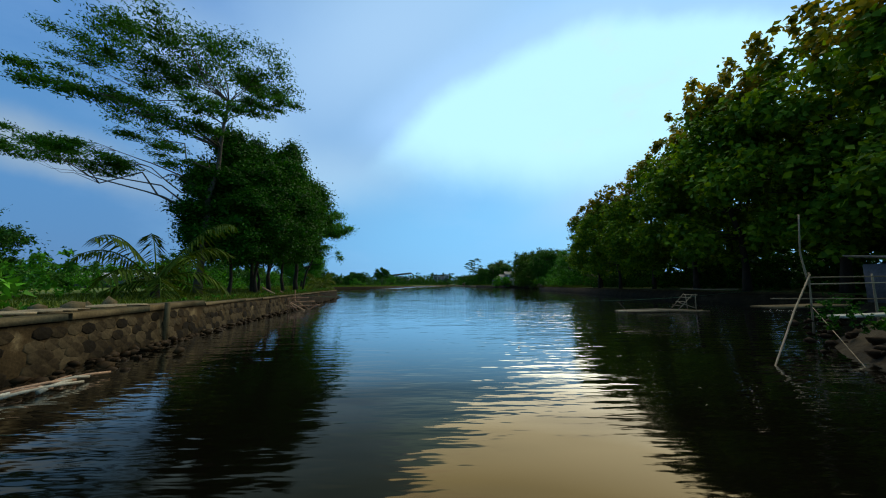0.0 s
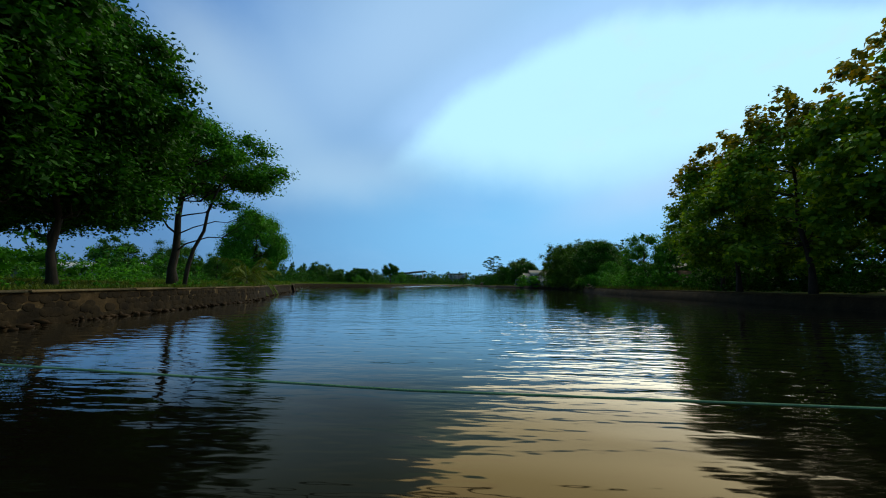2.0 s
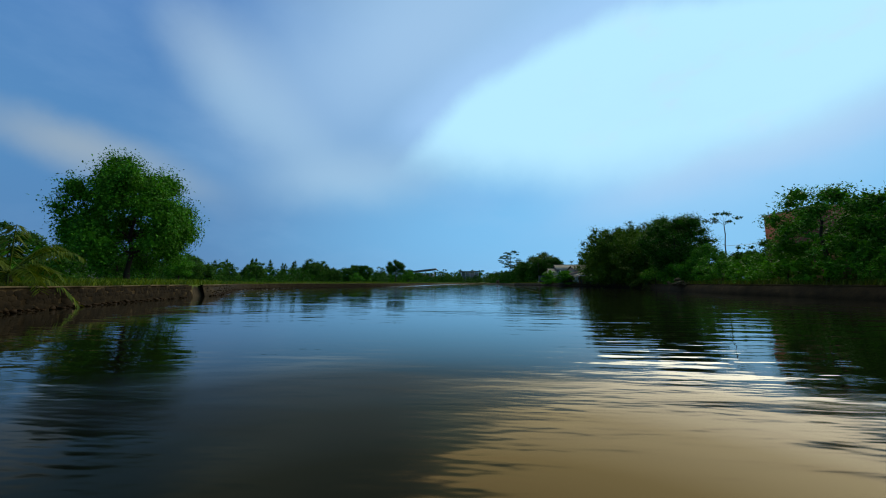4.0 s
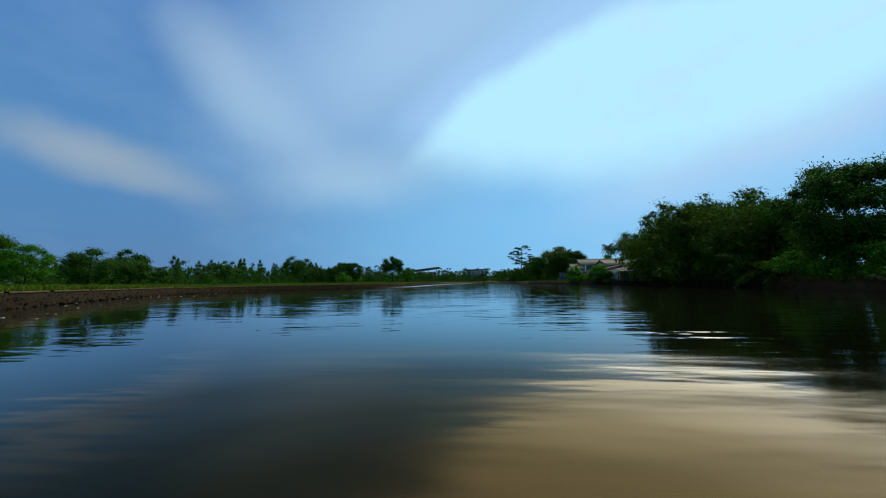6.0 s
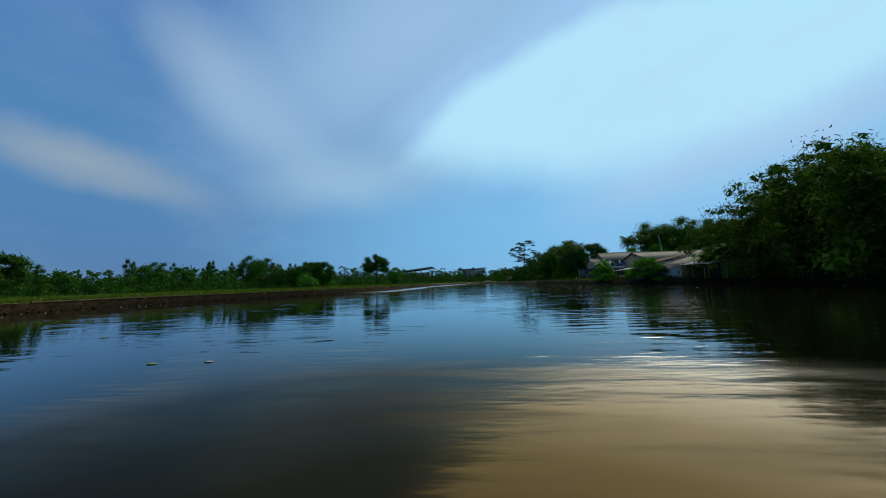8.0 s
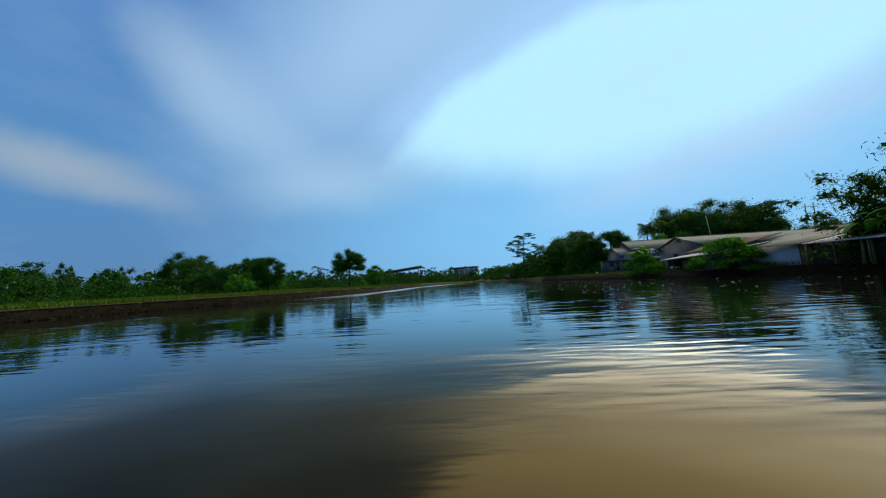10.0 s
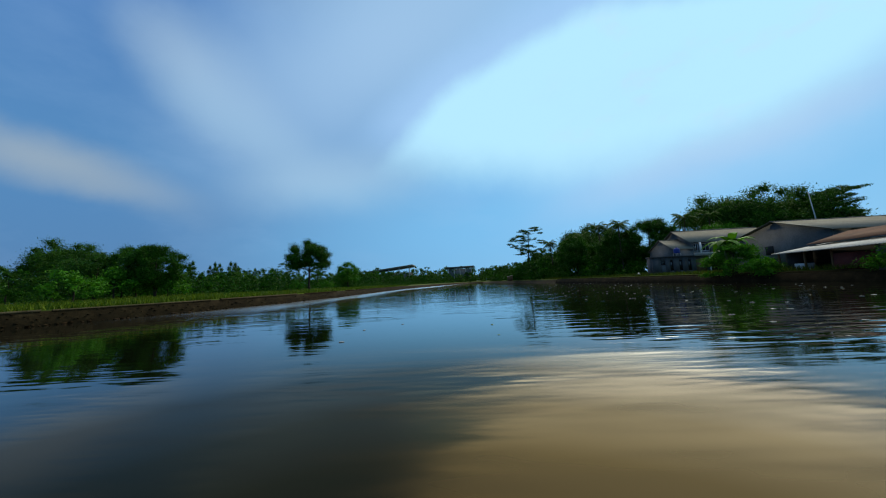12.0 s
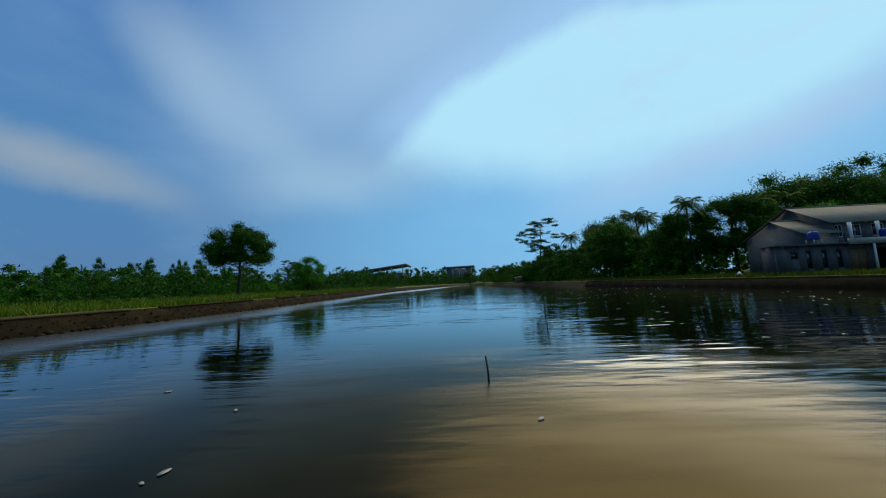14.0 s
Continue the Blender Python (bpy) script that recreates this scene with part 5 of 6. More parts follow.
raft = thing("bamboo_raft", "floating raft of weathered bamboo with a small ladder frame", "raft")
for i in range(13):
    y = 17.8 + i * 0.105
    part("culm", pole([(10.0 + rs.uniform(-0.5, 0.4), y, 0.04), (12.0, y + rs.normal() * 0.05, 0.05 + rs.uniform(0, 0.07)), (14.2 + rs.uniform(-0.8, 0.4), y + rs.normal() * 0.07, 0.04)], 0.036, BAMBOO_OLD, "culm"), raft)
LADDER = [((12.7, 18.0, 0.1), (13.55, 18.0, 0.92)), ((12.8, 18.7, 0.1), (13.6, 18.7, 0.98)), ((13.7, 18.0, 0.0), (13.72, 18.0, 0.96)), ((13.75, 18.7, 0.0), (13.7, 18.7, 0.9)), ((12.95, 17.9, 0.32), (12.98, 18.8, 0.34)), ((13.15, 17.9, 0.55), (13.2, 18.8, 0.53)), ((13.4, 17.9, 0.76), (13.42, 18.8, 0.78)), ((12.8, 18.0, 0.52), (13.7, 18.0, 0.2)), ((13.7, 17.85, 0.92), (13.72, 18.85, 0.9))]
for a, b in LADDER:
    part("rung", pole([a, b], 0.021, BAMBOO_OLD, "rung"), raft)
part("stick", pole([(10.1, 18.3, 0.05), (9.8, 18.3, 0.4), (9.6, 18.3, 0.62)], 0.012, BAMBOO_OLD, "stick"), raft)
thing("bamboo_pole", "pale bamboo pole lying along the bank", "pole", mesh=pole([(22.3, 31, 1.02), (22.35, 28, 1.0), (22.4, 25.0, 1.06)], 0.04, BAMBOO_OLD))

jetty = thing("jetty", "small plank landing with bamboo rails on the bank", "jetty")
part("slab", Solid().box(0, 3.0, 0, 0.7, 0, 0.05, pose(9.2, 9.1, 0.85, 0, 0, 14), 0.015).mesh("slab", CAP), jetty, "pale worn concrete slab")
part("plank", Solid().box(0, 4.2, 0, 0.35, 0, 0.06, pose(10.1, 8.4, 0.66, 0, -1, 6), 0.01).mesh("plank", BAMBOO_PALE), jetty)
for z in (1.70, 1.52):
    part("rail", pole([(10.0, 9.0, z), (12.5, 9.4, z + 0.02), (15.5, 9.9, z + 0.06)], 0.018, BAMBOO_OLD, "rail"), jetty)
part("rail", pole([(9.2, 9.3, 1.12), (12.6, 9.5, 1.08), (15, 9.7, 1.06)], 0.018, BAMBOO_OLD, "rail"), jetty)
part("post", pole([(9.96, 9.0, 0.2), (10.02, 9.0, 1.85)], 0.025, BAMBOO_OLD, "post"), jetty)
part("post", pole([(12.4, 9.5, 0.4), (12.4, 9.5, 1.8)], 0.03, BAMBOO_OLD, "post"), jetty)
part("brace", pole([(10.05, 9.0, 1.78), (8.2, 7.75, 0.95), (6.1, 6.3, -0.12)], 0.021, BAMBOO_OLD, "brace"), jetty)
part("pole", pole([(10.0, 9.02, 1.5), (9.85, 9.0, 2.4), (9.95, 9.0, 3.45)], 0.023, BAMBOO_OLD), jetty)
part("brace", pole([(9.9, 8.9, 0.9), (7.6, 6.0, -0.1)], 0.009, BAMBOO_OLD, "brace"), jetty)
bank_rocks = Solid()
for _ in range(130):
    k = rs.integers(len(right_shore))
    u = rs.uniform(0, 1)
    x, y = 6.5 + 3.6 * u + rs.normal() * 0.3, 3.0 + 6.9 * u + rs.normal() * 0.4
    rock(bank_rocks, (x + 0.5, y - 0.3, rs.uniform(-0.05, 0.5) * (0.4 + u)), rs.uniform(0.05, 0.16), rs)
thing("rubble", "dark stones and rubble on the near bank", "rubble", kind="stuff", mesh=bank_rocks.mesh("rubble", DARK_STONE))
thicket("undergrowth", "dark weeds hanging over the near bank", [(7.6, 2.0), (8.2, 5.0), (8.8, 7.6), (10.6, 10.0), (14, 12)], 1.0, 0.8, 4.5, 0.12, LEAF_DARK, 510, 160, base=-0.35, far=False)

rope_pts = [(-10.9, 23.5, 0.98), (-8.0, 23.55, 0.78), (-5.3, 23.6, 0.64), (-3.5, 23.6, 0.53), (0, 23.6, 0.41), (4.8, 23.65, 0.34), (9, 23.7, 0.31), (13.1, 23.75, 0.36), (17.5, 23.8, 0.55), (22.4, 23.9, 0.98)]
ROPE_MAT = surface("rope_green", [(0.3, (0.03, 0.09, 0.04)), (0.7, (0.10, 0.20, 0.09))], 4, 60, 0.8, 0.3, 0.004)
thing("rope", "thin green rope stretched low over the water", "rope", mesh=Solid().tube(rope_pts, 0.011, 5).mesh("rope", ROPE_MAT, True))
thing("stake", "dark weathered stake standing in the water", "stake", mesh=Solid().tube([(-3.66, 146.7, -0.6), (-3.67, 146.69, 0.1), (-3.70, 146.68, 0.40)], [0.022, 0.02, 0.017], 6).mesh("stake", BARK))
thing("stake", "thin stake in the shallow water", "stake", mesh=Solid().tube([(-15.5, 171, -0.6), (-15.5, 171, 0.6)], [0.03, 0.025], 6).mesh("stake", BARK))

FLOAT_GREEN = surface("floating_leaf", [(0.3, (0.10, 0.20, 0.04)), (0.7, (0.26, 0.36, 0.10))], 6, 40, 0.5, 0.2, 0.004)
FLOAT_PALE = surface("dry_leaf", [(0.3, (0.20, 0.19, 0.15)), (0.7, (0.42, 0.41, 0.36))], 6, 40, 0.6, 0.2, 0.004)


def floating_leaf(x, y, size, turn, mat, label):
    """A slightly cupped, pointed leaf on the water."""
    n = 12
    ang = np.arange(n) * 2 * PI / n
    rim = np.stack([np.cos(ang) * size * 0.5 * (1 + 0.12 * np.cos(ang)), np.sin(ang) * size * 0.24, 0.012 + 0.02 * size * np.abs(np.sin(ang))], 1)
    low = rim * np.array([0.96, 0.94, 1]) - np.array([0, 0, 0.008])
    v = np.concatenate([rim, low, [[0, 0, 0.010], [0, 0, 0.002]]])
    t = [(2 * n, i, (i + 1) % n) for i in range(n)] + [(2 * n + 1, n + (i + 1) % n, n + i) for i in range(n)]
    q = [(i, n + i, n + (i + 1) % n, (i + 1) % n) for i in range(n)]
    thing("floating_leaf", label, "leaf", pose(x, y, 0, 0, 0, turn), "floating leaves", mesh=Solid().add(v, q, t).mesh("floating_leaf", mat))


for i, (x, y, sz) in enumerate(((-7.8, 129.2, 0.16), (-7.03, 144.03, 0.13), (-7.08, 143.86, 0.07), (-3.2, 145.0, 0.12), (-8.3, 81.3, 0.28), (-12.4, 81.9, 0.32), (-8.7, 83.3, 0.16), (-9.4, 86.9, 0.2), (-1.2, 131.1, 0.12), (-7.8, 131.4, 0.12), (-6.7, 132.6, 0.12), (-7.4, 145.6, 0.10), (-9.3, 146.6, 0.12), (1.0, 19.4, 0.10), (2.0, 19.4, 0.14), (1.9, 8.5, 0.1))):
    floating_leaf(x, y, sz, i * 77, FLOAT_PALE, "pale dry leaf floating on the pond")
for i, (x, y, sz) in enumerate(((-10.56, 86.8, 0.22), (-16.3, 90.7, 0.25), (-3.5, 131.4, 0.14), (-3.54, 129.3, 0.08))):
    floating_leaf(x, y, sz, i * 50 + 10, FLOAT_GREEN, "green leaf floating on the pond")
# flat pale flecks: floating bits, with glints on the water made as solids
bits = Solid()
for _ in range(230):
    x, y = rs.uniform(3, 23), rs.uniform(116, 186)
    rock(bits, (x, y, 0.005), rs.uniform(0.04, 0.11), rs, 0.12)
for _ in range(50):
    y = rs.uniform(66, 120)
    rock(bits, (float(np.interp(y, left_shore[:, 1], left_shore[:, 0])) + rs.uniform(0.8, 8), y, 0.005), rs.uniform(0.03, 0.1), rs, 0.25)
thing("flotsam", "small pale bits and glints on the water", "flotsam", kind="stuff", mesh=bits.mesh("flotsam", FLOAT_PALE))

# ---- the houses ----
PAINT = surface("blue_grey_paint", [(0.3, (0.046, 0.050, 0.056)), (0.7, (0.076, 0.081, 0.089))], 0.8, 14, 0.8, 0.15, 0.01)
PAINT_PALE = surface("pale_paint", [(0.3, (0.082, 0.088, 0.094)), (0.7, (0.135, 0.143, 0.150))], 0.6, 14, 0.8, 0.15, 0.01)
PAINT_BLUE = surface("pale_blue_paint", [(0.3, (0.36, 0.44, 0.52)), (0.7, (0.52, 0.60, 0.68))], 0.7, 14, 0.8, 0.15, 0.01)
ROOF = surface("grey_sheet_roof", [(0.3, (0.085, 0.082, 0.066)), (0.7, (0.155, 0.150, 0.125))], 0.5, 12, 0.7, 0.2, 0.01, stretch=(1, 1, 1))
ROOF_PALE = surface("pale_sheet_roof", [(0.3, (0.24, 0.25, 0.25)), (0.7, (0.42, 0.43, 0.43))], 0.5, 12, 0.6, 0.2, 0.01)
ROOF_RUST = surface("rusty_roof", [(0.3, (0.07, 0.03, 0.018)), (0.7, (0.15, 0.065, 0.038))], 0.6, 14, 0.85, 0.4, 0.02)
BRICK = surface("brick_render", [(0.3, (0.20, 0.06, 0.04)), (0.7, (0.30, 0.10, 0.06))], 0.8, 20, 0.9, 0.3, 0.02)
WOOD = surface("brown_wood", [(0.3, (0.10, 0.055, 0.025)), (0.7, (0.20, 0.12, 0.06))], 2, 24, 0.7, 0.3, 0.01, stretch=(4, 4, 0.4))
# near-black; behind openings the shade of unlit rooms is put into this colour
DARK = surface("near_black", [(0.3, (0.012, 0.012, 0.013)), (0.7, (0.03, 0.03, 0.03))], 1, 10, 0.9, 0.1, 0.01)
WHITE = surface("white_frame", [(0.3, (0.60, 0.62, 0.64)), (0.7, (0.78, 0.79, 0.80))], 2, 30, 0.5, 0.1, 0.004)
TANK = surface("blue_tank", [(0.3, (0.010, 0.020, 0.16)), (0.7, (0.02, 0.045, 0.28))], 2, 30, 0.4, 0.1, 0.004)
RED = surface("dark_red_board", [(0.3, (0.07, 0.012, 0.012)), (0.7, (0.14, 0.03, 0.025))], 1.5, 20, 0.8, 0.2, 0.01)
STEEL = surface("dull_metal", [(0.3, (0.35, 0.36, 0.37)), (0.7, (0.5, 0.51, 0.52))], 3, 30, 0.45, 0.1, 0.003, metal=0.6)


def glass():
    m, t, out = blank("window_glass")
    p = node(t, "ShaderNodeBsdfPrincipled", Roughness=0.06)
    p.inputs["Base Color"].default_value = (0.012, 0.014, 0.018, 1)
    t.links.new(p.outputs[0], out.inputs[0])
    return m


GLASS = glass()


def wall_x(x0, x1, y, thick, z0, z1, holes=()):
    """A wall along x whose front is at y, with openings (x0, x1, z0, z1) right through it."""
    s, x = Solid(), x0
    for a, b, c, d in sorted(holes):
        s.box(x, a, y, y + thick, z0, z1)
        if c > z0:
            s.box(a, b, y, y + thick, z0, c)
        if d < z1:
            s.box(a, b, y, y + thick, d, z1)
        x = b
    return s.box(x, x1, y, y + thick, z0, z1)


def window_x(parent, a, b, y, z0, z1, bars=1, frame_mat=WHITE, thick=0.2):
    """A window that fills an opening in a wall along x: a frame, its bars, and a pane."""
    f, w = Solid(), 0.06
    for x0, x1, c, d in ((a, b, z0, z0 + w), (a, b, z1 - w, z1), (a, a + w, z0 + w, z1 - w), (b - w, b, z0 + w, z1 - w)):
        f.box(x0, x1, y + 0.03, y + 0.1, c, d)
    for k in range(1, bars + 1):
        x = a + (b - a) * k / (bars + 1)
        f.box(x - 0.02, x + 0.02, y + 0.04, y + 0.09, z0 + w, z1 - w)
    win = part("window", f.mesh("window", frame_mat), parent)
    part("pane", Solid().box(a + 0.02, b - 0.02, y + 0.06, y + 0.07, z0 + 0.02, z1 - 0.02).mesh("pane", GLASS), win)
    return win


def sheet_roof(a, b, c, d, mat, pitch=0.28, depth=0.03, thick=0.03):
    """Corrugated sheets between the edges a-b (low) and d-c (high)."""
    a, b, c, d = (np.asarray(p, float) for p in (a, b, c, d))
    n = max(8, int(np.linalg.norm(b - a) / pitch) * 2)
    up = unit(np.cross(b - a, d - a))
    if up[2] < 0:
        up = -up
    t = np.linspace(0, 1, n + 1)[:, None]
    wave = up * (np.where(np.arange(n + 1) % 2 == 0, depth, -depth))[:, None]
    low, high = a + (b - a) * t + wave, d + (c - d) * t + wave
    v = np.concatenate([low, high, low - up * thick, high - up * thick])
    i, m = np.arange(n), n + 1
    q = np.concatenate([np.stack([i, i + 1, m + i + 1, m + i], 1), np.stack([2 * m + i, 3 * m + i, 3 * m + i + 1, 2 * m + i + 1], 1), np.stack([i, 2 * m + i, 2 * m + i + 1, i + 1], 1), np.stack([m + i, m + i + 1, 3 * m + i + 1, 3 * m + i], 1)])
    q = np.concatenate([q, [(0, m, 3 * m, 2 * m), (n, 2 * m + n, 3 * m + n, m + n)]])
    return Solid().add(v, q).mesh("roof", mat)


def gable_wall(x, y0, y1, yr, z0, ze, zr, thick=0.2):
    """An end wall across y at x, rising to a gable."""
    pts = [(y0, z0), (y1, z0), (y1, ze), (yr, zr), (y0, ze)]
    v = [(x, y, z) for y, z in pts] + [(x + thick, y, z) for y, z in pts]
    q = [(i, 5 + i, 5 + (i + 1) % 5, (i + 1) % 5) for i in range(5)]
    q += [(0, 1, 2, 4), (5, 9, 7, 6)]
    return Solid().add(v, q, [(2, 3, 4), (9, 8, 7)])


def gabled(parent, x0, x1, y0, y1, z0, ze, zr, paint, roof, over=0.5, holes=(), ridge=None):
    """The walls and roof of a gabled house whose ridge runs along x; its front is at y0."""
    yr = ridge if ridge is not None else (y0 + y1) / 2
    part("wall", wall_x(x0 + 0.2, x1 - 0.2, y0, 0.2, z0, ze, holes).mesh("wall", paint), parent)
    part("wall", wall_x(x0 + 0.2, x1 - 0.2, y1 - 0.2, 0.2, z0, ze).mesh("wall", paint), parent)
    part("wall", gable_wall(x0, y0, y1, yr, z0, ze, zr - 0.05).mesh("wall", paint), parent)
    part("wall", gable_wall(x1 - 0.2, y0, y1, yr, z0, ze, zr - 0.05).mesh("wall", paint), parent)
    for ya, s in ((y0, -1), (y1, 1)):
        drop = (zr - ze) / abs(yr - ya) * over
        part("roof", sheet_roof((x0 - over, ya + s * over, ze - drop + 0.05), (x1 + over, ya + s * over, ze - drop + 0.05), (x1 + over, yr, zr + 0.05), (x0 - over, yr, zr + 0.05), roof), parent)
    part("ridge_cap", Solid().tube([(x0 - over, yr, zr + 0.07), (x1 + over, yr, zr + 0.07)], 0.09, 6).mesh("ridge_cap", roof), parent)


house = thing("house", "two-storey blue-grey painted house with grey sheet roof", "house")
SLITS = [(28.75, 29.25, 1.5, 3.15), (30.15, 30.65, 1.5, 3.15), (31.5, 32.0, 1.5, 3.15)]
SMALL = (27.35, 28.05, 2.45, 3.0)
DOOR, PORCH = (32.7, 34.3, 0.95, 3.2), (34.95, 37.6, 0.95, 3.2)
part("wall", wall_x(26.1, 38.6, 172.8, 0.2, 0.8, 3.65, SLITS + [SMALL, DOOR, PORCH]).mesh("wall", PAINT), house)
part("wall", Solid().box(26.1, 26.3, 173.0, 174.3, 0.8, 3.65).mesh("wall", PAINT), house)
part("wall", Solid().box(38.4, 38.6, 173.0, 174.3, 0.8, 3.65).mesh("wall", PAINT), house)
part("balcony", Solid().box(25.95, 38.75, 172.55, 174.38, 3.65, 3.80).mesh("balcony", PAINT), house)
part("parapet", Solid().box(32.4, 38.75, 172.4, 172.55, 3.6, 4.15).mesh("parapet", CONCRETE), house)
# sheet close behind the openings: the room's darkness is in its colour
part("wall", Solid().box(26.3, 38.4, 174.2, 174.3, 0.8, 3.65).mesh("wall", DARK), house, "near-black wall standing for the room's shade")
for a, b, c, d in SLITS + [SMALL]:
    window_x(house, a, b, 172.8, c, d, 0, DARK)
part("door", Solid().box(32.72, 34.28, 172.86, 172.92, 0.97, 3.18).box(33.47, 33.53, 172.84, 172.86, 0.97, 3.18).mesh("door", WOOD), house, "brown wooden double door")
part("column", Solid().tube([(34.62, 172.5, 0.7), (34.62, 172.5, 3.65)], 0.09, 10).mesh("column", WHITE), house, "white round column")
UPPER = [(34.1, 34.8, 4.5, 5.75), (35.4, 36.6, 4.5, 5.75), (37.6, 38.8, 4.5, 5.75), (40.2, 41.4, 4.5, 5.75)]
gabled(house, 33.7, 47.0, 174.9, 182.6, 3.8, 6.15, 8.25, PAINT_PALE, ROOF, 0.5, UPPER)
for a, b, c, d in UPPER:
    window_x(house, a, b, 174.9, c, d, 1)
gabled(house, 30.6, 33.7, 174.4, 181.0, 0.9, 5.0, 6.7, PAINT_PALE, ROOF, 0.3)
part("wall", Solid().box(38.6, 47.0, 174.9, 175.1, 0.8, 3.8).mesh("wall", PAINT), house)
for k in range(4):
    part("post", Solid().box(34.5 + k * 2.6, 34.7 + k * 2.6, 174.0, 174.2, 3.8, 5.85).mesh("post", WHITE), house, "white balcony post")


def water_tank(x, y, z):
    ob = thing("water_tank", "round dark blue plastic tank on a stand", "tank", pose(x, y, z))
    r = [0.42, 0.45, 0.43, 0.46, 0.43, 0.46, 0.43, 0.42, 0.18]
    h = [0.45, 0.55, 0.62, 0.72, 0.82, 0.92, 1.02, 1.15, 1.28]
    part("tank_body", Solid().tube([(0, 0, a) for a in h], r, 16).mesh("tank_body", TANK, True), ob)
    part("lid", Solid().tube([(0, 0, 1.28), (0, 0, 1.36)], [0.2, 0.17], 12).mesh("lid", TANK), ob)
    for a in (-0.35, 0.35):
        for b in (-0.35, 0.35):
            part("leg", Solid().box(a - 0.03, a + 0.03, b - 0.03, b + 0.03, 0, 0.45).mesh("leg", STEEL), ob)


water_tank(30.5, 173.6, 3.8)
water_tank(37.3, 173.6, 3.8)

hall = thing("long_house", "long pale grey house with a wide weathered sheet roof", "house")
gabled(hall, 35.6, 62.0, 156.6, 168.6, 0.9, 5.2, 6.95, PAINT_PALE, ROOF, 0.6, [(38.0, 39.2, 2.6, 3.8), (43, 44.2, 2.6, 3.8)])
window_x(hall, 38.0, 39.2, 156.6, 2.6, 3.8)
window_x(hall, 43.0, 44.2, 156.6, 2.6, 3.8)
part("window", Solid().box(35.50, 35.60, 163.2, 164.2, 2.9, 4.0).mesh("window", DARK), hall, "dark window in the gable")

shed = thing("shed", "open-fronted shed with patched pale sheet roof", "shed")
part("roof", sheet_roof((27.2, 154.6, 2.65), (24.6, 139.6, 2.75), (30.6, 139.0, 3.7), (32.4, 154.2, 3.5), ROOF_PALE), shed, "pale patched sheet roof")
part("roof", sheet_roof((30.4, 154.2, 3.45), (28.6, 140.6, 3.65), (33.0, 140.2, 4.75), (34.4, 154.0, 4.6), ROOF_RUST), shed, "rusty red-brown roof")
# near-black back wall carries the shade inside the open-fronted shed
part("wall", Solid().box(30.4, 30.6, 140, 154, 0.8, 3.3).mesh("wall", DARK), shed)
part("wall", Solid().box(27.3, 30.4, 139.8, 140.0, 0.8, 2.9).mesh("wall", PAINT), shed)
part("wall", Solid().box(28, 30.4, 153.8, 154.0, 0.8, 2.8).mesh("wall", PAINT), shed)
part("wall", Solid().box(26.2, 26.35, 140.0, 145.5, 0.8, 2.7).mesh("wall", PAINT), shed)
part("wall", Solid().box(27.2, 27.3, 146.0, 149.2, 0.8, 2.3).mesh("wall", RED), shed, "dark red board front")
for y in (146, 149.4, 151.6, 154.0):
    part("post", Solid().box(27.35, 27.5, y, y + 0.12, 0.8, 2.6).mesh("post", WOOD), shed)
thing("crate", "pale crate standing in the shed", "crate", mesh=Solid().box(27.6, 28.5, 151.9, 152.9, 0.95, 1.6, None, 0.03).mesh("crate", WHITE))
white_shed = thing("shed", "low pale blue walled shed under a grey sheet roof", "shed")
part("wall", Solid().box(29.0, 29.2, 134.6, 140.6, 0.8, 3.1).mesh("wall", PAINT_BLUE), white_shed, "pale blue painted wall")
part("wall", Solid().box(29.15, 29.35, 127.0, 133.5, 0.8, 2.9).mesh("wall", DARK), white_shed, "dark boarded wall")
part("door", Solid().box(29.05, 29.15, 133.5, 134.6, 0.85, 2.9).mesh("door", WOOD), white_shed, "brown wooden door")
part("wall", Solid().box(29.35, 38.0, 127.0, 127.2, 0.8, 3.4).mesh("wall", PAINT_PALE), white_shed)
part("wall", Solid().box(29.2, 38.0, 140.4, 140.6, 0.8, 3.4).mesh("wall", PAINT_PALE), white_shed)
part("roof", sheet_roof((28.0, 141.2, 3.1), (28.0, 133.0, 2.95), (35.0, 133.0, 4.3), (35.0, 141.2, 4.5), ROOF), white_shed)
part("roof", sheet_roof((27.7, 132.9, 2.85), (27.7, 126.4, 2.75), (34.0, 126.4, 3.9), (34.0, 132.9, 4.0), ROOF_PALE), white_shed, "pale sheet roof")
for y in (128.0, 130.5, 132.8):
    part("post", Solid().box(27.95, 28.07, y, y + 0.12, 0.8, 2.75).mesh("post", WOOD), white_shed)
gable_house = thing("house", "small brown-gabled house behind the sheds", "house")
gabled(gable_house, 36.5, 46.0, 135.0, 142.0, 0.9, 3.7, 5.0, WOOD, ROOF, 0.4)

for key, x, y, sc, turn in (("droopy_bush", 27.2, 141.2, 1.08, 0), ("droopy_bush", 26.0, 157.5, 0.95, 178), ("banana", 27.0, 159.0, 1.25, 20), ("banana", 30.0, 126, 1.25, 120), ("banana", 33.0, 124.5, 1.4, 200), ("banana", 29.4, 128.3, 1.1, 310), ("banana", 36.0, 127.5, 1.5, 60)):
    plant(key, "banana_plant" if key == "banana" else "bush", "broad-leaved green banana plant" if key == "banana" else "wide drooping green bush at the water's edge", x, y, sc, turn, "plant")

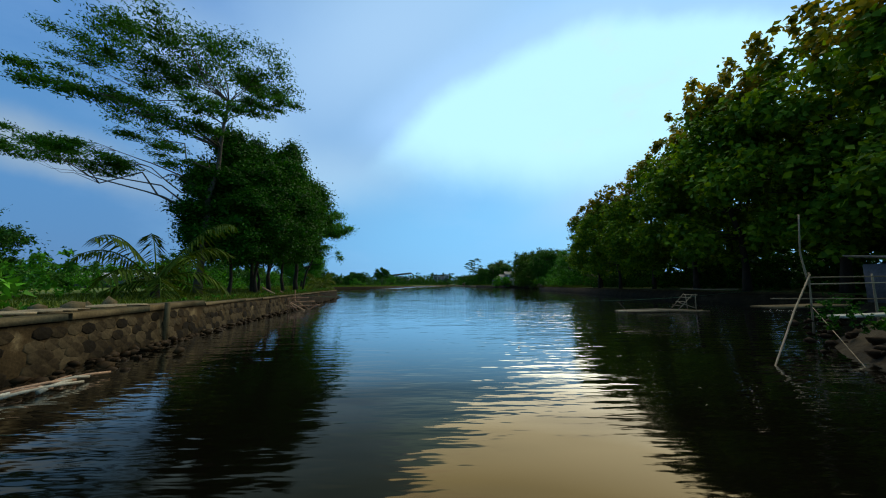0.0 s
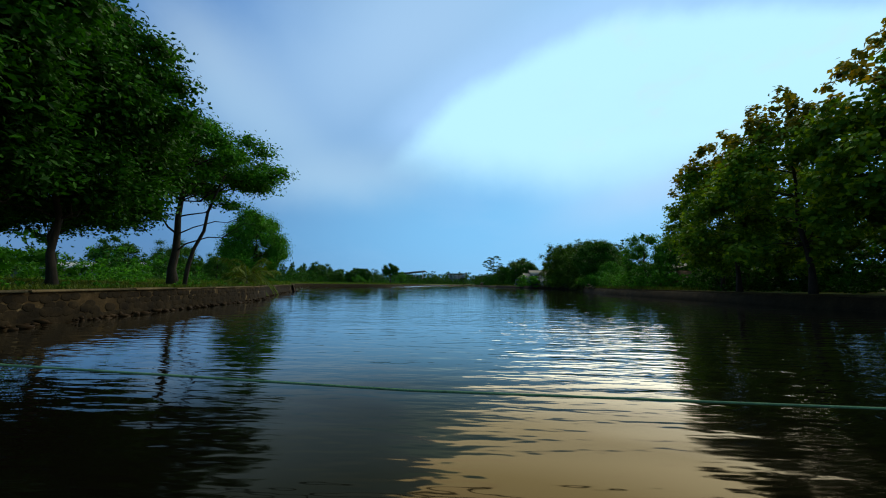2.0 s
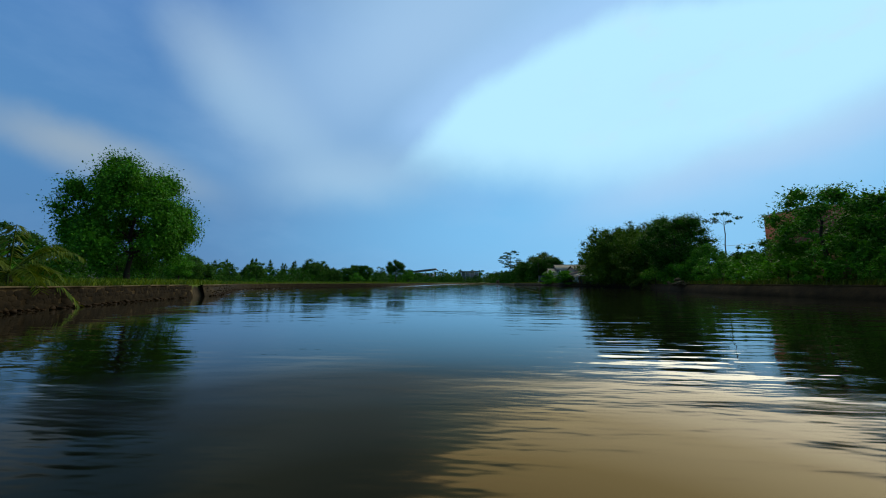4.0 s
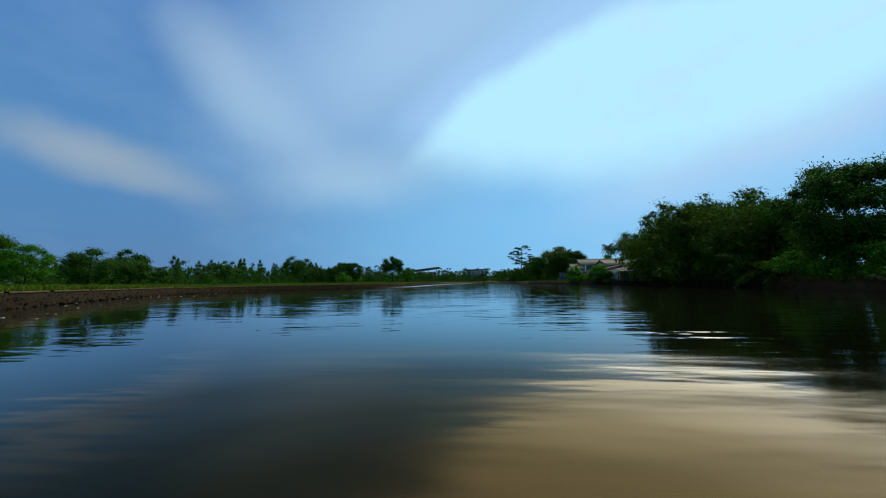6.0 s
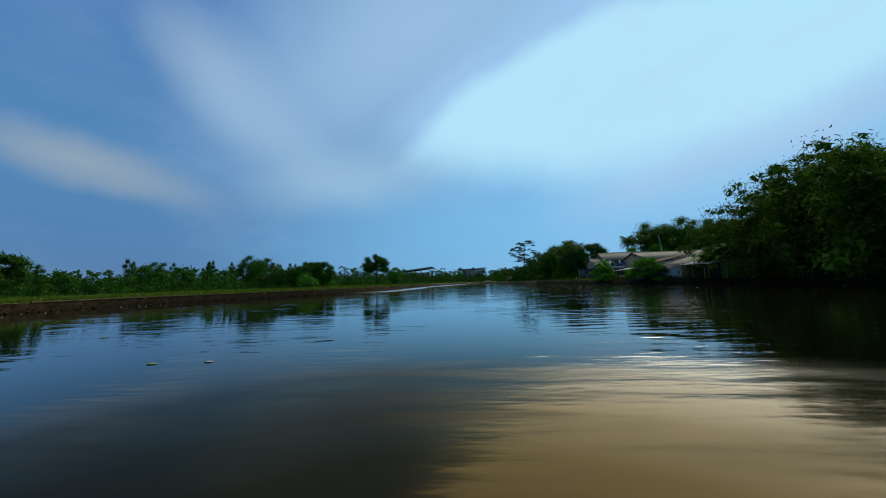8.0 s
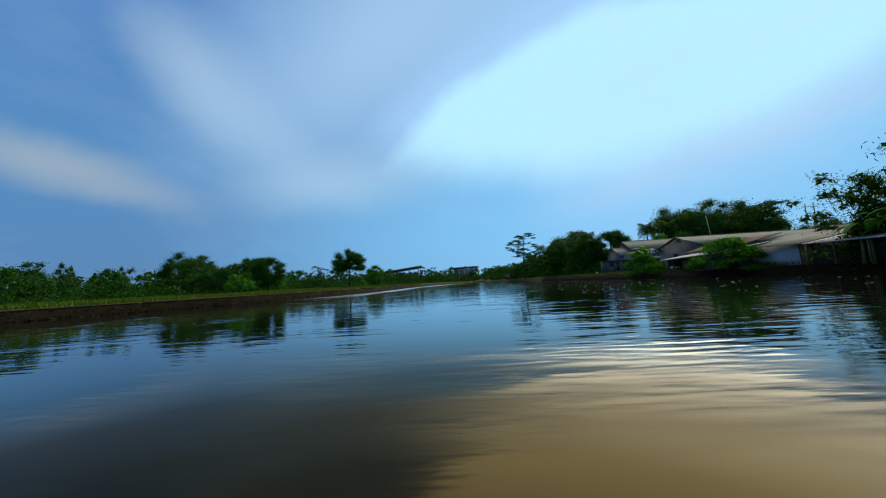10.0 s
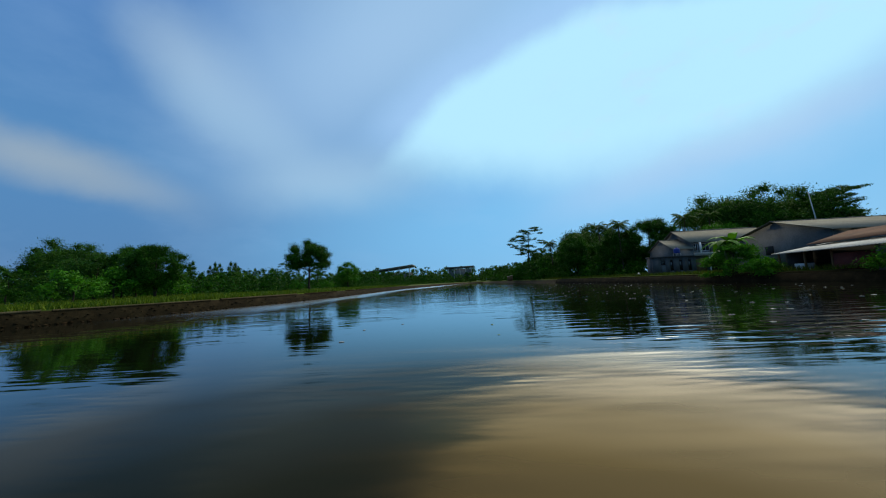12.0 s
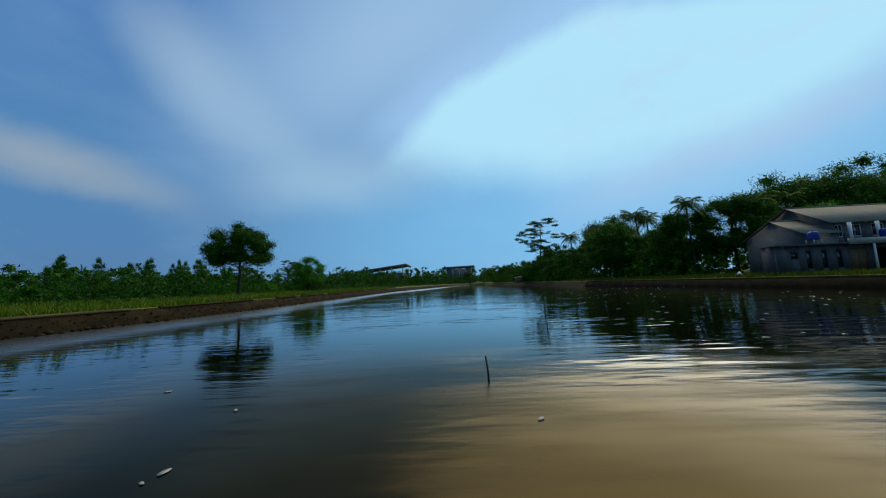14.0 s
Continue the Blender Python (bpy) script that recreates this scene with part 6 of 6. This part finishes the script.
thing("mast", "thin pale metal mast over the roof", "mast", mesh=Solid().tube([(43.7, 165.4, 1.0), (43.6, 165.4, 7.7), (43.2, 165.4, 11.2)], [0.07, 0.06, 0.035], 8).mesh("mast", STEEL))
upole = thing("utility_pole", "pair of utility poles with a crossarm", "utility pole")
for x in (88.8, 91.0):
    part("pole", Solid().tube([(x, 192, 1), (x, 192, 16.6)], [0.2, 0.12], 8).mesh("pole", CONCRETE), upole)
    part("crossarm", Solid().box(x - 0.95, x + 0.95, 191.86, 191.98, 15.7, 15.85).mesh("crossarm", STEEL), upole)
    for k in (-0.85, 0, 0.85):
        part("insulator", Solid().tube([(x + k, 191.92, 15.85), (x + k, 191.92, 16.2)], [0.07, 0.05], 6).mesh("insulator", WHITE), upole)
part("crossarm", Solid().box(88.8, 91.0, 191.8, 191.86, 13.9, 14.1).mesh("crossarm", STEEL), upole)
t = np.linspace(0, 1, 14)
for k in (-0.85, 0.85):
    thing("cable", "thin overhead power cable", "cable", mesh=Solid().tube(np.stack([91.0 + k + 40 * t, 192 - 30 * t, 16.2 - 1.6 * np.sin(t * PI) + 3 * t], 1), 0.035, 4).mesh("cable", STEEL))
tower = thing("radio_mast", "slender lattice radio mast far behind the palms", "mast")
for a in range(3):
    part("leg", Solid().tube([(99.5 + 0.6 * math.cos(a * 2.09), 262 + 0.6 * math.sin(a * 2.09), 0.9), (99.5, 262, 27)], [0.07, 0.04], 5).mesh("leg", STEEL), tower)
for k in range(10):
    part("brace", Solid().tube([(99.5 - 0.5 + k * 0.04, 262, 2 + k * 2.4), (99.5 + 0.5 - k * 0.04, 262, 3.2 + k * 2.4)], 0.04, 4).mesh("brace", STEEL), tower)

brick = thing("building", "tall windowless red-brown rendered building", "building")
part("wall", Solid().box(50, 62, 92.5, 101, 0.8, 12.2).mesh("wall", BRICK), brick)
part("parapet", Solid().box(49.8, 62.2, 92.3, 101.2, 12.2, 12.45).mesh("parapet", CONCRETE), brick)


def hut(x0, x1, y0, y1, ze, zr, label, roof):
    """A small hut with a one-sided sheet roof that rises away from the water."""
    ob = thing("hut", label, "hut")
    part("wall", Solid().box(x0 + 0.3, x1 - 0.3, y0 + 0.3, y1 - 0.3, 0.8, ze).mesh("wall", WOOD), ob)
    part("roof", sheet_roof((x0, y1, ze), (x0, y0, ze), (x1, y0, zr), (x1, y1, zr), roof), ob)
    for y in (y0 + 0.2, y1 - 0.3):
        part("post", Solid().box(x0 + 0.1, x0 + 0.2, y, y + 0.1, 0.8, ze - 0.05).mesh("post", WOOD), ob)


hut(28.4, 32.5, 66.0, 71.5, 3.4, 4.6, "small wooden hut with slanting sheet roof among bushes", ROOF)
hut(30.2, 32.4, 96.5, 99.0, 3.0, 3.8, "small hut roof showing among leaves", ROOF)
hut(14.6, 16.8, 245, 247.5, 2.5, 2.9, "small shelter with a pale roof at the water", ROOF_PALE)
near_hut = thing("hut", "small whitewashed hut beside the landing", "hut")
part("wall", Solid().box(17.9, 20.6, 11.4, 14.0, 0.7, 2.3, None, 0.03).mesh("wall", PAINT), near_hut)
part("roof", sheet_roof((17.6, 11.0, 2.3), (20.9, 11.0, 2.3), (20.9, 14.4, 2.7), (17.6, 14.4, 2.7), ROOF), near_hut)
low_house = thing("warehouse", "long low pale warehouse beyond the meadow", "warehouse")
gabled(low_house, -112, -80, 96, 108, 1.0, 4.2, 6.0, PAINT_PALE, ROOF_PALE, 0.6)
white_rubble = Solid()
for _ in range(40):
    rock(white_rubble, (24.6 + rs.normal() * 0.4, 83.1 + rs.normal() * 0.9, 0.8 + abs(rs.normal()) * 0.22), rs.uniform(0.1, 0.3), rs)
thing("rubble", "heap of pale broken concrete on the bank", "rubble", kind="stuff", mesh=white_rubble.mesh("rubble", CAP))
gx, gy = np.meshgrid(np.linspace(0, 1, 13), np.linspace(0, 1, 7))
cloth = np.stack([0.35 * gy.ravel() - 0.1, 2.2 * gx.ravel(), 0.34 - 0.42 * gy.ravel() + 0.05 * np.sin(gx.ravel() * 15 + gy.ravel() * 4)], 1)
ci = np.array([(r * 13 + k, r * 13 + k + 1, r * 13 + k + 14, r * 13 + k + 13) for r in range(6) for k in range(12)])
n0 = len(cloth)
green_cloth = Solid().add(np.concatenate([cloth, cloth - np.array([0.0, 0, 0.012])]), np.concatenate([ci, ci[:, ::-1] + n0]))
thing("tarpaulin", "crumpled green cloth hanging over the bank", "cover", pose(29.4, 97.6, 0.72, 0, 0, 8), mesh=green_cloth.mesh("tarpaulin", surface("green_cloth", [(0.3, (0.01, 0.06, 0.03)), (0.7, (0.02, 0.12, 0.06))], 3, 30, 0.7, 0.2, 0.01)))
thing("tarpaulin", "small white peaked cloth cover beside the house", "cover", pose(26.3, 177.5, 0.95), mesh=Solid().add([(-0.4, -0.3, 0), (0.4, -0.3, 0), (0.4, 0.3, 0), (-0.4, 0.3, 0), (0.1, 0, 0.6)], [(3, 2, 1, 0)], [(0, 1, 4), (1, 2, 4), (2, 3, 4), (3, 0, 4)]).mesh("tarpaulin", WHITE))


def sports_hall(x0, x1, y, z0, z1, depth):
    """A far hall under one great slanting roof."""
    ob = thing("hall", "distant hall with a great slanting grey roof", "hall")
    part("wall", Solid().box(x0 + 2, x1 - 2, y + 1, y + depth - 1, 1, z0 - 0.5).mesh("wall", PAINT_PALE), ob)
    v = [(x0, y, z0), (x1, y, z1), (x1, y + depth, z1), (x0, y + depth, z0)]
    part("roof", Solid().add(v + [(a, b, c + 1.0) for a, b, c in v], [(0, 1, 2, 3), (7, 6, 5, 4), (0, 4, 5, 1), (1, 5, 6, 2), (2, 6, 7, 3), (3, 7, 4, 0)]).mesh("roof", ROOF), ob)
    for k in range(5):
        x = x0 + 2 + (x1 - x0 - 4) * k / 4
        part("column", Solid().box(x - 0.3, x + 0.3, y + 0.4, y + 1.0, 1, z0 + (z1 - z0) * (x - x0) / (x1 - x0)).mesh("column", CONCRETE), ob)


sports_hall(-62, -32, 325, 9.5, 12.8, 18)
sports_hall(-12, 8, 352, 11.0, 11.4, 14)
